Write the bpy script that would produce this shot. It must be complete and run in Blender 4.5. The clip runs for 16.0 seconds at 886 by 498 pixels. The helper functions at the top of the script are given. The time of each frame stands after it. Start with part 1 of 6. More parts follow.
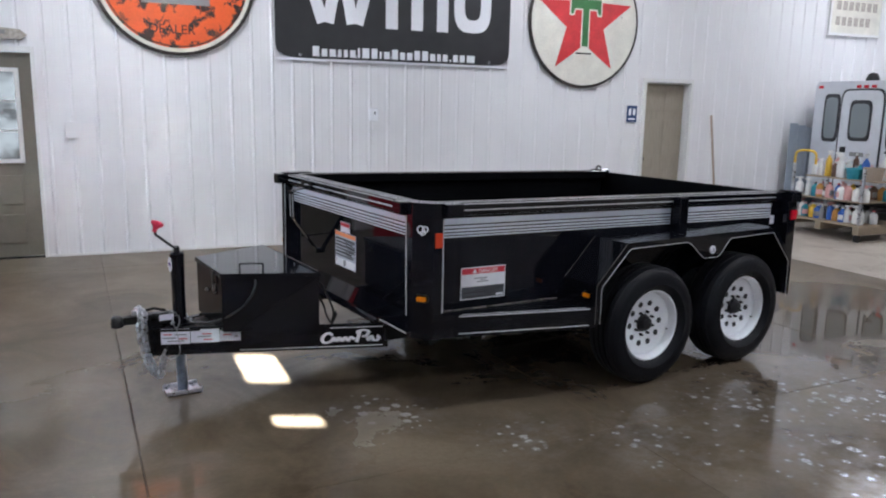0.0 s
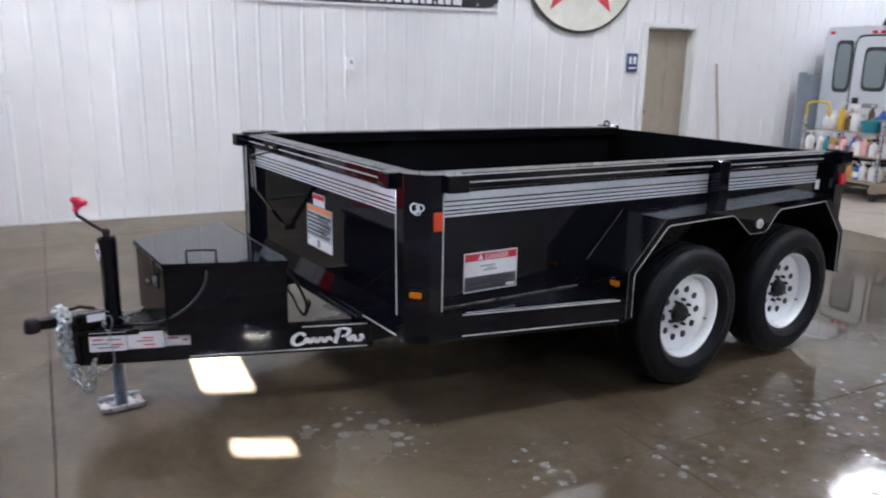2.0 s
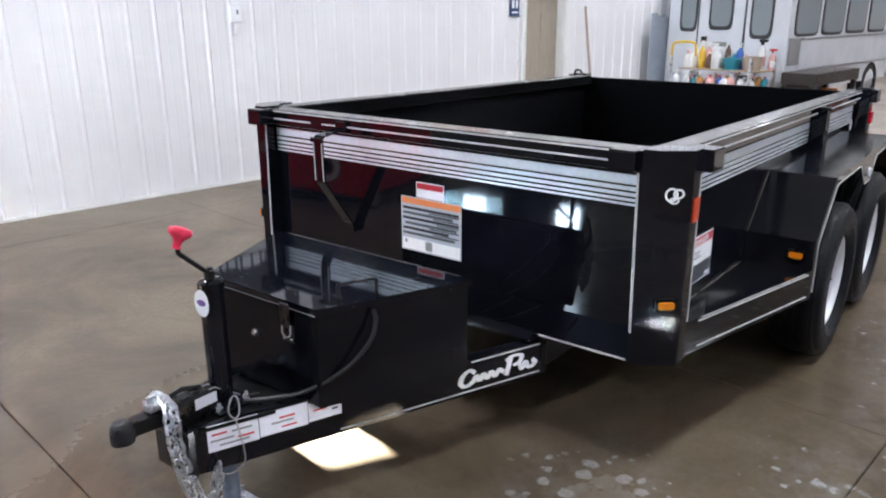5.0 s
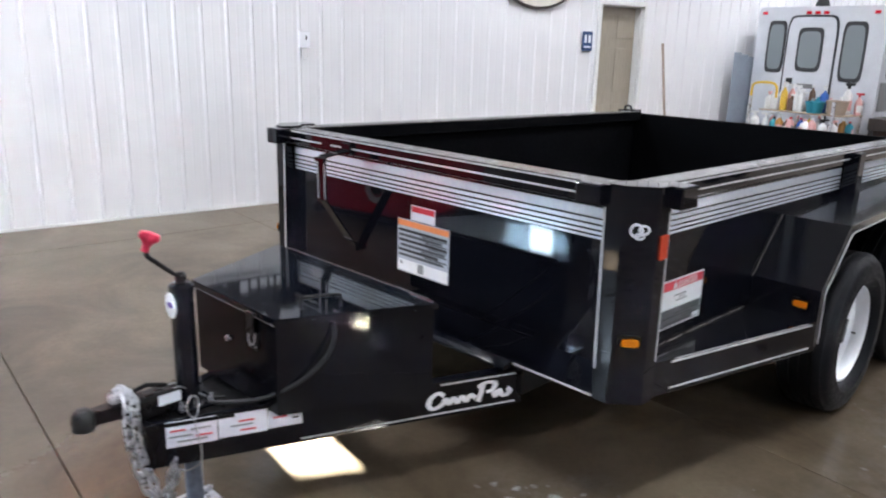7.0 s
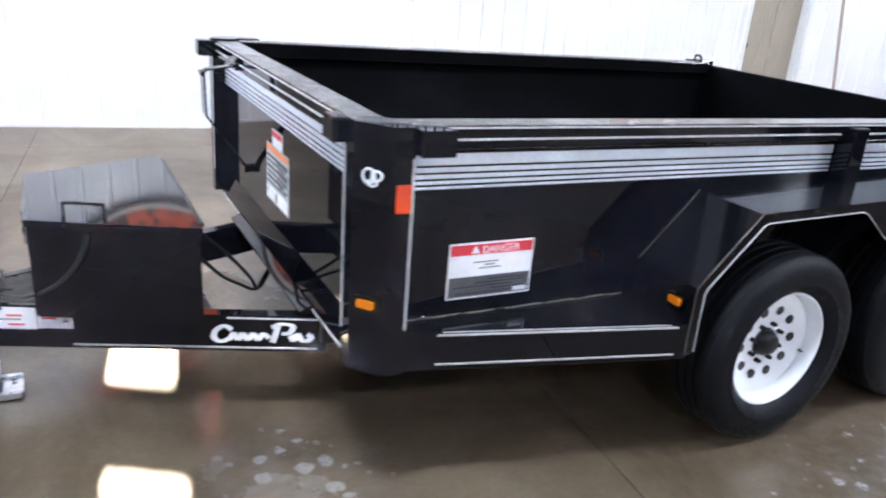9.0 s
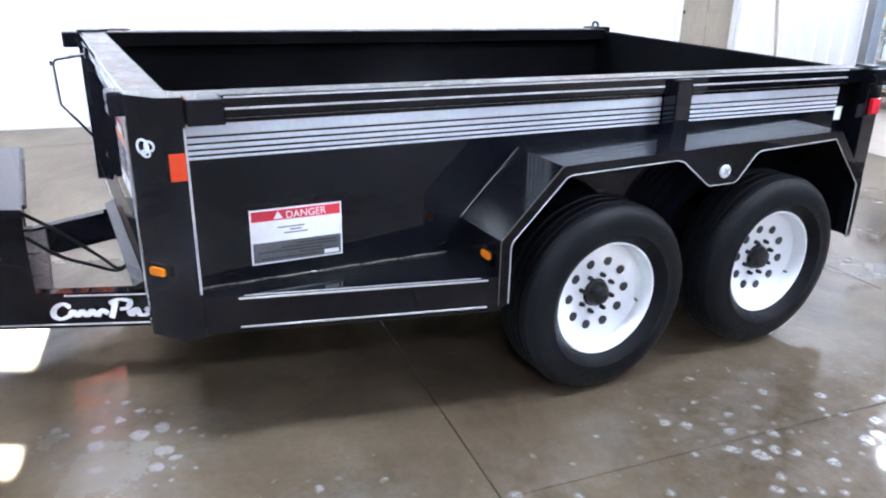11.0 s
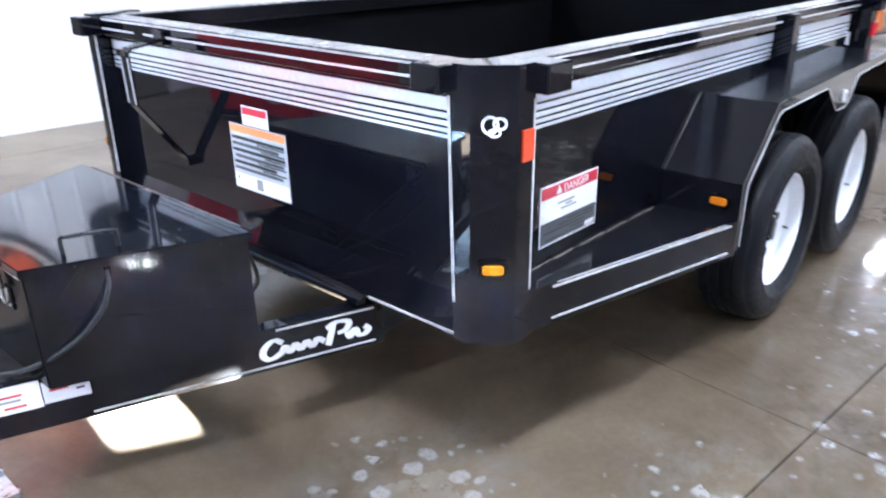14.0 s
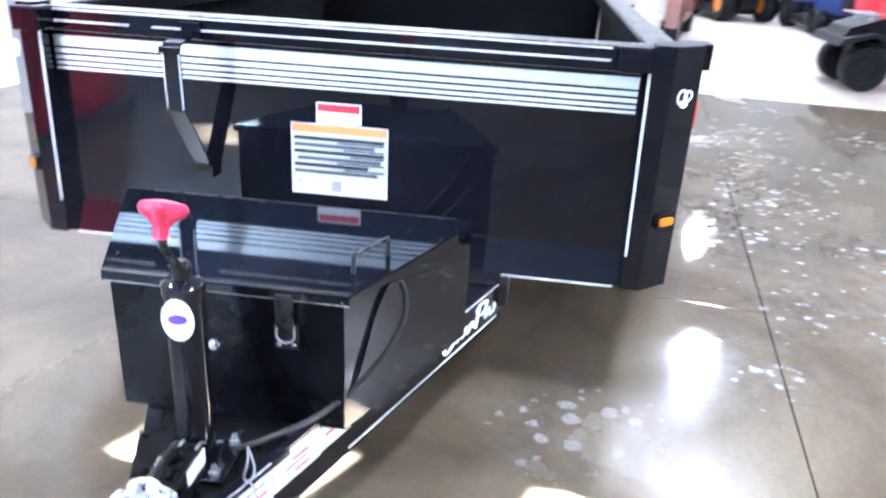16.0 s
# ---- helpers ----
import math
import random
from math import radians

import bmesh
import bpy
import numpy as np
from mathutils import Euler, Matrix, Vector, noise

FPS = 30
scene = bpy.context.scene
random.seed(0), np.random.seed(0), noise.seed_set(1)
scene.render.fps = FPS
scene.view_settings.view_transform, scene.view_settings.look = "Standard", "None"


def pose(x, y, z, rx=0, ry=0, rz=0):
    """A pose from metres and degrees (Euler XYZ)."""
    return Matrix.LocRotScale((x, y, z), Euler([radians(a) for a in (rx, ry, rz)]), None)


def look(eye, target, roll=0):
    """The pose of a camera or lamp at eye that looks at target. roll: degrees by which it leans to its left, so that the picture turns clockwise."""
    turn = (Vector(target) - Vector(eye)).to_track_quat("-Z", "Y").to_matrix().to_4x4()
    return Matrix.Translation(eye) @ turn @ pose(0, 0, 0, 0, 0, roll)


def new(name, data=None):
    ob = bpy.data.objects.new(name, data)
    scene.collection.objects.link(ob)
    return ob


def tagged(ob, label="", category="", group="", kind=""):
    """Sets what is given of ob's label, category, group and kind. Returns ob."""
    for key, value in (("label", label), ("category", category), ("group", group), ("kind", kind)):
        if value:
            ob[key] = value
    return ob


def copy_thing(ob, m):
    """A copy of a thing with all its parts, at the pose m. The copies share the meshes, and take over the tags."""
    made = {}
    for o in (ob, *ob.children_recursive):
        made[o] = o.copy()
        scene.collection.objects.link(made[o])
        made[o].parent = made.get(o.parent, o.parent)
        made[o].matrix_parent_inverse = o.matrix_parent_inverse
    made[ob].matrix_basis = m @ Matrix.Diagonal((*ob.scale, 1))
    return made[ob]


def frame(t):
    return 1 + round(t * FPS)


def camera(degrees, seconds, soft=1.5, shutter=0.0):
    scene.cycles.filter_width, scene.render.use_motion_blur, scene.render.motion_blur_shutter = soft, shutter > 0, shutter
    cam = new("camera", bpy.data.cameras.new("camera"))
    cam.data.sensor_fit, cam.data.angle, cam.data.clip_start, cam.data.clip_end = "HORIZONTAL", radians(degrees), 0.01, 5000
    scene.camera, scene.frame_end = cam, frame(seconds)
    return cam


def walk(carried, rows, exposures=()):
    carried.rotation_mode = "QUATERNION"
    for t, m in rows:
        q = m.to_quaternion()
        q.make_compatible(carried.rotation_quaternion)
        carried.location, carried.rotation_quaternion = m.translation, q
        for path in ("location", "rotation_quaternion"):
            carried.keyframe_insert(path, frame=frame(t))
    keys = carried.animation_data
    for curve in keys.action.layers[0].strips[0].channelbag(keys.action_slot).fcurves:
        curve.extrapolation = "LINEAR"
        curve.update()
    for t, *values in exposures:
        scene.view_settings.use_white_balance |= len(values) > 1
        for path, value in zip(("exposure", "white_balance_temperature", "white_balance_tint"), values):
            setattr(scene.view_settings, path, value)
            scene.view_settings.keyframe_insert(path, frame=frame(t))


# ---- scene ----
cam = camera(60.3, 16.0, 2.0, 0.45)
PATH = [
    (0, (0.343, -0.402, 1.638), (1.123, 1.402, 1.269), 1.1),
    (0.5, (0.385, -0.320, 1.623), (1.127, 1.497, 1.237), 1.1),
    (1, (0.553, -0.141, 1.606), (1.230, 1.702, 1.225), -0.3),
    (1.5, (0.646, 0.048, 1.607), (1.283, 1.886, 1.144), -1.5),
    (2, (0.589, 0.399, 1.606), (1.414, 2.155, 1.117), 1.0),
    (2.5, (0.526, 0.754, 1.550), (1.475, 2.425, 0.995), 3.3),
    (3, (0.434, 1.211, 1.529), (1.562, 2.785, 1.030), 1.3),
    (3.5, (0.127, 1.494, 1.526), (1.255, 3.033, 0.928), 0.3),
    (4, (-0.065, 1.774, 1.524), (1.154, 3.250, 0.943), 1.3),
    (4.5, (-0.248, 1.975, 1.533), (0.996, 3.420, 0.931), 0.5),
    (4.7, (-0.316, 2.002, 1.552), (1.002, 3.378, 0.944), -0.3),
    (6.8, (-0.131, 1.734, 1.591), (1.007, 3.292, 1.065), 1.2),
    (7, (-0.042, 1.701, 1.563), (1.098, 3.256, 1.031), 1.5),
    (7.5, (0.309, 1.637, 1.560), (1.384, 3.203, 0.933), 2.3),
    (8, (0.646, 1.566, 1.560), (1.608, 3.168, 0.849), 0.6),
    (8.5, (0.960, 1.356, 1.583), (1.645, 3.103, 0.892), 5.3),
    (9, (1.310, 1.291, 1.543), (1.942, 3.056, 0.845), 4.5),
    (9.5, (1.648, 1.184, 1.555), (2.237, 2.974, 0.885), 1.2),
    (10, (1.840, 1.032, 1.557), (2.352, 2.825, 0.835), 1.8),
    (10.2, (1.896, 0.984, 1.550), (2.420, 2.769, 0.817), 1.4),
    (12.3, (1.486, 1.069, 1.499), (2.253, 2.782, 0.809), 1.5),
    (12.5, (1.362, 1.125, 1.494), (2.120, 2.841, 0.802), 0.1),
    (13, (1.135, 1.329, 1.464), (1.970, 2.989, 0.723), 2.7),
    (13.2, (1.034, 1.445, 1.438), (1.901, 3.082, 0.685), 1.8),
    (13.5, (0.877, 1.669, 1.445), (1.858, 3.242, 0.694), -1.3),
    (14, (0.587, 1.905, 1.445), (1.748, 3.331, 0.658), -0.9),
    (14.5, (0.351, 2.175, 1.436), (1.803, 3.269, 0.602), 3.2),
    (15, (0.084, 2.542, 1.403), (1.645, 3.513, 0.612), 2.6),
    (15.5, (-0.271, 2.879, 1.432), (1.343, 3.683, 0.567), 2.4),
    (16, (-0.427, 3.213, 1.424), (1.343, 3.709, 0.637), 3.1),
]
EXPOSURES = [
    (0.0, 6.48, 6330, 10), (1.5, 6.51, 6330, 10), (2.0, 6.70, 6360, 10), (2.5, 6.93, 6400, 10), (3.5, 7.37, 6450, 10), (4.5, 7.25, 6450, 10), (7.0, 7.08, 6500, 10), (8.0, 7.46, 6280, 10), (9.0, 7.66, 6050, 10),
    (10.0, 7.85, 5970, 10), (12.5, 8.00, 5600, 8), (13.5, 8.14, 5620, 9), (14.5, 8.28, 5850, 10), (16.0, 8.70, 5560, 10),
]
walk(cam, [(t, look(eye, target, roll)) for t, eye, target, roll in PATH], EXPOSURES)


# ---- world and light ----
SUN_ELEVATION = 16.7
world = bpy.data.worlds.new("sky")
scene.world = world
world.use_nodes = True
wn = world.node_tree.nodes
sky = wn.new("ShaderNodeTexSky")
sky.sky_type, sky.sun_disc = "NISHITA", False
sky.sun_elevation, sky.sun_rotation = radians(SUN_ELEVATION), radians(180)
world.node_tree.links.new(sky.outputs[0], wn["Background"].inputs[0])
wn["Background"].inputs[1].default_value = 0.15

sun_data = bpy.data.lights.new("sun", "SUN")
sun_data.energy, sun_data.angle, sun_data.color = 5.0, radians(0.25), (1.0, 1.0, 1.0)
sun = new("sun", sun_data)
sun.matrix_world = look((0, -30, 30 * math.tan(radians(SUN_ELEVATION))), (0, 0, 0))

CEILING = 4.7
LAMP_PLACES = [(-4.2, 2.2), (-4.2, 6.75)] + [(x, y) for x in (0.9, 5.7, 10.35, 15.1) for y in (-2.6, 2.2, 6.75)]
LAMP_POWER = 0.62
for x, y in LAMP_PLACES:
    lamp_data = bpy.data.lights.new("high_bay_lamp", "AREA")
    lamp_data.shape, lamp_data.size, lamp_data.size_y = "RECTANGLE", 0.88, 0.30
    lamp_data.energy, lamp_data.color = LAMP_POWER, (0.88, 0.90, 1.0)
    lamp = new("high_bay_lamp", lamp_data)
    lamp.matrix_world = pose(x, y, CEILING - 0.32)

# daylight in the openings of the west door windows
for y, width, power in ((6.27, 0.38, 0.30), (7.80, 0.96, 0.72)):
    day_data = bpy.data.lights.new("window_daylight", "AREA")
    day_data.shape, day_data.size, day_data.size_y = "RECTANGLE", 0.38, width
    day_data.energy, day_data.color = power, (0.68, 0.84, 1.0)
    day_data.spread = radians(95)
    day = new("window_daylight", day_data)
    day.matrix_world = look((-6.04, y, 2.82), (0.0, y, 2.82))


# ---- materials ----
def material(name, colour, rough=0.5, metal=0.0, coat=0.0, grain=0.0, grain_scale=40.0, bump=0.0, bump_scale=200.0,
             stain=0.0, stain_scale=3.0, specular=0.5, stretch=None, random_shift=0.0):
    """A painted or raw surface with variation at two scales (grain and stains), and fine relief."""
    m = bpy.data.materials.new(name)
    m.use_nodes = True
    nt = m.node_tree
    p = nt.nodes["Principled BSDF"]
    p.inputs["Roughness"].default_value, p.inputs["Metallic"].default_value = rough, metal
    p.inputs["Coat Weight"].default_value, p.inputs["Coat Roughness"].default_value = coat, 0.05
    p.inputs["Specular IOR Level"].default_value = specular
    p.inputs["Base Color"].default_value = (*colour, 1)
    co = nt.nodes.new("ShaderNodeTexCoord")
    where = co.outputs["Object"]
    if stretch:
        mp = nt.nodes.new("ShaderNodeMapping")
        mp.inputs["Scale"].default_value = stretch
        nt.links.new(where, mp.inputs[0])
        where = mp.outputs[0]

    def noise_node(scale, detail=4.0):
        n = nt.nodes.new("ShaderNodeTexNoise")
        n.inputs["Scale"].default_value, n.inputs["Detail"].default_value = scale, detail
        nt.links.new(where, n.inputs["Vector"])
        return n.outputs["Fac"]

    shade = None
    for amount, scale in ((grain, grain_scale), (stain, stain_scale)):
        if amount:
            r = nt.nodes.new("ShaderNodeMapRange")
            r.inputs["From Min"].default_value, r.inputs["From Max"].default_value = 0.3, 0.7
            r.inputs["To Min"].default_value, r.inputs["To Max"].default_value = 1 - amount, 1 + amount
            nt.links.new(noise_node(scale), r.inputs["Value"])
            if shade is None:
                shade = r.outputs[0]
            else:
                k = nt.nodes.new("ShaderNodeMath")
                k.operation = "MULTIPLY"
                nt.links.new(shade, k.inputs[0])
                nt.links.new(r.outputs[0], k.inputs[1])
                shade = k.outputs[0]
    if random_shift:
        info = nt.nodes.new("ShaderNodeObjectInfo")
        r = nt.nodes.new("ShaderNodeMapRange")
        r.inputs["To Min"].default_value, r.inputs["To Max"].default_value = 1 - random_shift, 1 + random_shift
        nt.links.new(info.outputs["Random"], r.inputs["Value"])
        if shade is None:
            shade = r.outputs[0]
        else:
            k = nt.nodes.new("ShaderNodeMath")
            k.operation = "MULTIPLY"
            nt.links.new(shade, k.inputs[0])
            nt.links.new(r.outputs[0], k.inputs[1])
            shade = k.outputs[0]
    if shade is not None:
        v = nt.nodes.new("ShaderNodeVectorMath")
        v.operation = "SCALE"
        v.inputs[0].default_value = colour
        nt.links.new(shade, v.inputs["Scale"])
        nt.links.new(v.outputs[0], p.inputs["Base Color"])
        r = nt.nodes.new("ShaderNodeMath")
        r.operation = "MULTIPLY"
        r.inputs[1].default_value = rough
        nt.links.new(shade, r.inputs[0])
        nt.links.new(r.outputs[0], p.inputs["Roughness"])
    if bump:
        b = nt.nodes.new("ShaderNodeBump")
        b.inputs["Strength"].default_value, b.inputs["Distance"].default_value = bump, 0.004
        nt.links.new(noise_node(bump_scale, 2.0), b.inputs["Height"])
        nt.links.new(b.outputs[0], p.inputs["Normal"])
    return m


def glowing(name, colour, strength):
    m = bpy.data.materials.new(name)
    m.use_nodes = True
    p = m.node_tree.nodes["Principled BSDF"]
    p.inputs["Base Color"].default_value = (*colour, 1)
    p.inputs["Emission Color"].default_value = (*colour, 1)
    p.inputs["Emission Strength"].default_value = strength
    return m


def glass(name, colour=(0.9, 0.95, 0.95), rough=0.0):
    m = bpy.data.materials.new(name)
    m.use_nodes = True
    p = m.node_tree.nodes["Principled BSDF"]
    p.inputs["Base Color"].default_value = (*colour, 1)
    p.inputs["Transmission Weight"].default_value = 1.0
    p.inputs["Roughness"].default_value, p.inputs["IOR"].default_value = rough, 1.45
    return m


def wet_concrete(name, light, dark, soaked, wet_from, wet_to, suds, puddles=(), film=0.022):
    """Brown-grey concrete, half dry and half under a film of water, with stains and flecks of dried suds."""
    m = bpy.data.materials.new(name)
    m.use_nodes = True
    nt = m.node_tree
    p = nt.nodes["Principled BSDF"]
    geo = nt.nodes.new("ShaderNodeNewGeometry")
    where = geo.outputs["Position"]

    def tex(scale, detail=5.0, rough=0.55, distort=0.0):
        n = nt.nodes.new("ShaderNodeTexNoise")
        n.inputs["Scale"].default_value, n.inputs["Detail"].default_value = scale, detail
        n.inputs["Roughness"].default_value, n.inputs["Distortion"].default_value = rough, distort
        nt.links.new(where, n.inputs["Vector"])
        return n.outputs["Fac"]

    def span(value, a, b, c, d):
        r = nt.nodes.new("ShaderNodeMapRange")
        for k, x in zip(("From Min", "From Max", "To Min", "To Max"), (a, b, c, d)):
            r.inputs[k].default_value = x
        nt.links.new(value, r.inputs["Value"])
        return r.outputs[0]

    def op(kind, a, b):
        k = nt.nodes.new("ShaderNodeMath")
        k.operation = kind
        for i, x in enumerate((a, b)):
            if isinstance(x, (int, float)):
                k.inputs[i].default_value = x
            else:
                nt.links.new(x, k.inputs[i])
        return k.outputs[0]

    def mix(fac, a, b):
        k = nt.nodes.new("ShaderNodeMix")
        k.data_type = "RGBA"
        nt.links.new(fac, k.inputs["Factor"])
        for i, x in ((6, a), (7, b)):
            if isinstance(x, tuple):
                k.inputs[i].default_value = (*x, 1)
            else:
                nt.links.new(x, k.inputs[i])
        return k.outputs[2]

    wet = span(tex(0.55, 3.0, 0.5, 0.5), wet_from, wet_to, 0.0, 1.0)
    # the washing water lies round the trailer's near side; farther off the slabs have dried
    spread = nt.nodes.new("ShaderNodeVectorMath")
    spread.operation = "MULTIPLY_ADD"
    spread.inputs[1].default_value, spread.inputs[2].default_value = (0.58, 1.0, 1.0), (-2.1, -2.2, 0.0)
    nt.links.new(where, spread.inputs[0])
    off = nt.nodes.new("ShaderNodeVectorMath")
    off.operation = "LENGTH"
    nt.links.new(spread.outputs[0], off.inputs[0])
    wet = op("MULTIPLY", wet, span(op("ADD", off.outputs["Value"], op("MULTIPLY", tex(0.8, 4.0), 1.2)), 2.7, 4.3, 1.0, 0.12))
    wet = op("MAXIMUM", wet, span(op("ADD", off.outputs["Value"], op("MULTIPLY", tex(1.7, 5.0), 1.3)), 1.75, 2.55, 0.94, 0.0))
    # standing puddles with ragged edges
    pool = None
    for x, y, r in puddles:
        d = nt.nodes.new("ShaderNodeVectorMath")
        d.operation = "DISTANCE"
        nt.links.new(where, d.inputs[0])
        d.inputs[1].default_value = (x, y, 0)
        k = span(op("ADD", d.outputs["Value"], op("MULTIPLY", op("SUBTRACT", tex(3.2, 5.0, 0.6), 0.5), 0.9)), r, r - 0.06, 0.0, 1.0)
        pool = k if pool is None else op("MAXIMUM", pool, k)
    if pool is not None:
        wet = op("MAXIMUM", wet, pool)
    stains = span(tex(1.3, 6.0, 0.65, 0.8), 0.35, 0.68, 0.0, 1.0)
    grain = tex(38.0, 6.0, 0.7)
    base = mix(stains, light, dark)
    base = mix(op("MULTIPLY", wet, 0.45), base, soaked)
    base = mix(span(grain, 0.35, 0.7, 0.0, 0.30), base, dark)
    # brown tide marks left by water that dried
    tide = span(op("ABSOLUTE", op("SUBTRACT", tex(0.9, 5.0, 0.6, 0.6), 0.5), 0.0), 0.012, 0.0, 0.0, 0.45)
    base = mix(tide, base, (0.12, 0.085, 0.05))
    # flecks of suds, gathered in drifts where the washing water stood
    vor = nt.nodes.new("ShaderNodeTexVoronoi")
    vor.inputs["Scale"].default_value = 15.0
    warp = nt.nodes.new("ShaderNodeTexNoise")
    warp.inputs["Scale"].default_value, warp.inputs["Detail"].default_value = 15.0, 3.0
    nt.links.new(where, warp.inputs["Vector"])
    add = nt.nodes.new("ShaderNodeVectorMath")
    add.operation = "MULTIPLY_ADD"
    add.inputs[1].default_value = (0.045, 0.045, 0.0)
    nt.links.new(warp.outputs["Color"], add.inputs[0])
    nt.links.new(where, add.inputs[2])
    nt.links.new(add.outputs[0], vor.inputs["Vector"])
    size = nt.nodes.new("ShaderNodeSeparateColor")
    nt.links.new(vor.outputs["Color"], size.inputs[0])
    drift = None
    for x, y, r in suds:
        d = nt.nodes.new("ShaderNodeVectorMath")
        d.operation = "DISTANCE"
        nt.links.new(where, d.inputs[0])
        d.inputs[1].default_value = (x, y, 0)
        k = span(d.outputs["Value"], r * 1.35, r * 0.3, 0.0, 1.0)
        drift = k if drift is None else op("MAXIMUM", drift, k)
    drift = op("MULTIPLY", drift, span(tex(2.8, 4.0, 0.6), 0.26, 0.44, 0.15, 1.0))
    reach = op("MULTIPLY", drift, op("ADD", 0.14, op("MULTIPLY", size.outputs[0], 0.50)))
    fleck = span(op("SUBTRACT", reach, vor.outputs["Distance"]), 0.02, 0.20, 0.0, 1.0)
    fleck = op("MULTIPLY", fleck, span(tex(55.0, 3.0, 0.6), 0.30, 0.55, 0.35, 1.0))
    haze = op("MULTIPLY", drift, span(tex(9.0, 5.0, 0.7), 0.42, 0.66, 0.0, 0.30))
    fleck = op("MAXIMUM", fleck, haze)
    base = mix(op("MULTIPLY", fleck, 0.46), base, (0.42, 0.42, 0.43))
    nt.links.new(base, p.inputs["Base Color"])
    rough = span(wet, 0.0, 1.0, 0.42, film)
    if pool is not None:
        rough = op("MULTIPLY", rough, span(pool, 0.0, 1.0, 1.0, 0.45))
    rough = op("ADD", rough, op("MULTIPLY", fleck, 0.25))
    rough = op("ADD", rough, op("MULTIPLY", drift, span(tex(11.0, 5.0, 0.65), 0.40, 0.68, 0.0, 0.10)))
    rough = op("ADD", rough, op("MULTIPLY", span(grain, 0.3, 0.7, 0.0, 0.05), op("SUBTRACT", 1.0, op("MULTIPLY", wet, 0.7))))
    nt.links.new(rough, p.inputs["Roughness"])
    p.inputs["Specular IOR Level"].default_value = 0.5
    b = nt.nodes.new("ShaderNodeBump")
    b.inputs["Strength"].default_value, b.inputs["Distance"].default_value = 0.15, 0.004
    still = op("SUBTRACT", 1.0, op("MULTIPLY", wet, 0.88))      # water lies level
    nt.links.new(op("ADD", op("MULTIPLY", tex(6.0, 3.0), op("MULTIPLY", still, 0.7)), op("ADD", op("MULTIPLY", fleck, 0.5), op("MULTIPLY", grain, op("MULTIPLY", still, 0.18)))), b.inputs["Height"])
    nt.links.new(b.outputs[0], p.inputs["Normal"])
    return m


SUDS = ((7.0, 2.4, 0.5), (5.6, 3.0, 0.3), (2.9, 1.5, 0.3), (1.60, 3.34, 0.27), (1.70, 3.16, 0.22), (1.38, 3.41, 0.10), (1.84, 3.34, 0.12), (2.20, 2.75, 0.30), (2.85, 2.45, 0.45), (3.55, 2.70, 0.55), (3.5, 2.0, 0.5), (4.3, 2.6, 0.6), (5.1, 2.3, 0.7), (6.0, 2.6, 0.7), (2.2, 1.6, 0.4), (6.2, 1.6, 0.7))
CONCRETE = wet_concrete("wet_concrete", (0.205, 0.164, 0.114), (0.066, 0.048, 0.030), (0.084, 0.064, 0.042), 0.30, 0.45, SUDS, ((2.85, 2.78, 0.36), (3.5, 2.95, 0.34), (2.62, 2.42, 0.28), (4.2, 2.9, 0.4)))
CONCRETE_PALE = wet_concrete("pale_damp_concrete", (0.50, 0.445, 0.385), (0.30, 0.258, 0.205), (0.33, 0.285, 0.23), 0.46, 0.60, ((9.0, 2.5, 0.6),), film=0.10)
JOINT = material("joint_filler", (0.10, 0.08, 0.06), 0.8, grain=0.3)
BLACK = material("gloss_black_enamel", (0.0044, 0.0050, 0.0080), 0.035, grain=0.2, grain_scale=6, bump=0.006, bump_scale=40, specular=0.40)
BLACK_SATIN = material("softly_shining_black_enamel", (0.0060, 0.0066, 0.0095), 0.13, grain=0.2, grain_scale=12, bump=0.03, bump_scale=30, specular=0.42)
# for the toolbox front: reflection held down by dark colour and low specular
BLACK_DIMMED = material("black_with_dimmed_reflection", (0.0040, 0.0042, 0.0060), 0.16, specular=0.14, grain=0.2, grain_scale=20, stain=0.2, stain_scale=6)
BLACK_DULL = material("worn_black_paint", (0.0035, 0.0035, 0.004), 0.35, specular=0.25, grain=0.35, grain_scale=25, stain=0.3, bump=0.1)
# base paled for dust and scratches and for the sheen of grazing light
RAIL_TOP = material("rubbed_black_with_sheen", (0.10, 0.095, 0.09), 0.22, grain=0.30, grain_scale=22, stain=0.25, stain_scale=9, specular=0.7)
BLACK_STEP = material("scuffed_black_step_paint", (0.0065, 0.0070, 0.0090), 0.16, specular=0.4, grain=0.18, grain_scale=30, stain=0.15, stain_scale=5, bump=0.03, bump_scale=90)
WORN_SEAM = material("worn_weld_seam", (0.16, 0.14, 0.12), 0.5, grain=0.6, grain_scale=60, stain=0.6, stain_scale=16)
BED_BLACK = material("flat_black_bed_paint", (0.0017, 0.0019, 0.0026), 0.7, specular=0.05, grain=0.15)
RUBBER = material("tyre_rubber", (0.0040, 0.0047, 0.0070), 0.50, specular=0.2, grain=0.25, grain_scale=60, bump=0.15)
WHITE_RIM = material("white_wheel_enamel", (0.91, 0.93, 0.96), 0.30, coat=0.3, grain=0.02)
DARK_STEEL = material("dark_grease_steel", (0.02, 0.02, 0.022), 0.35, metal=0.4, grain=0.4)
ZINC = material("zinc_plate", (0.62, 0.63, 0.66), 0.30, metal=0.9, grain=0.2, grain_scale=50, stain=0.15, stain_scale=14)
GREY_TUBE = material("grey_blue_jack_tube", (0.20, 0.24, 0.32), 0.35, metal=0.5, grain=0.2)
SILVER = material("silver_vinyl_stripe", (0.86, 0.92, 1.0), 0.30, metal=0.35, grain=0.06, grain_scale=60)
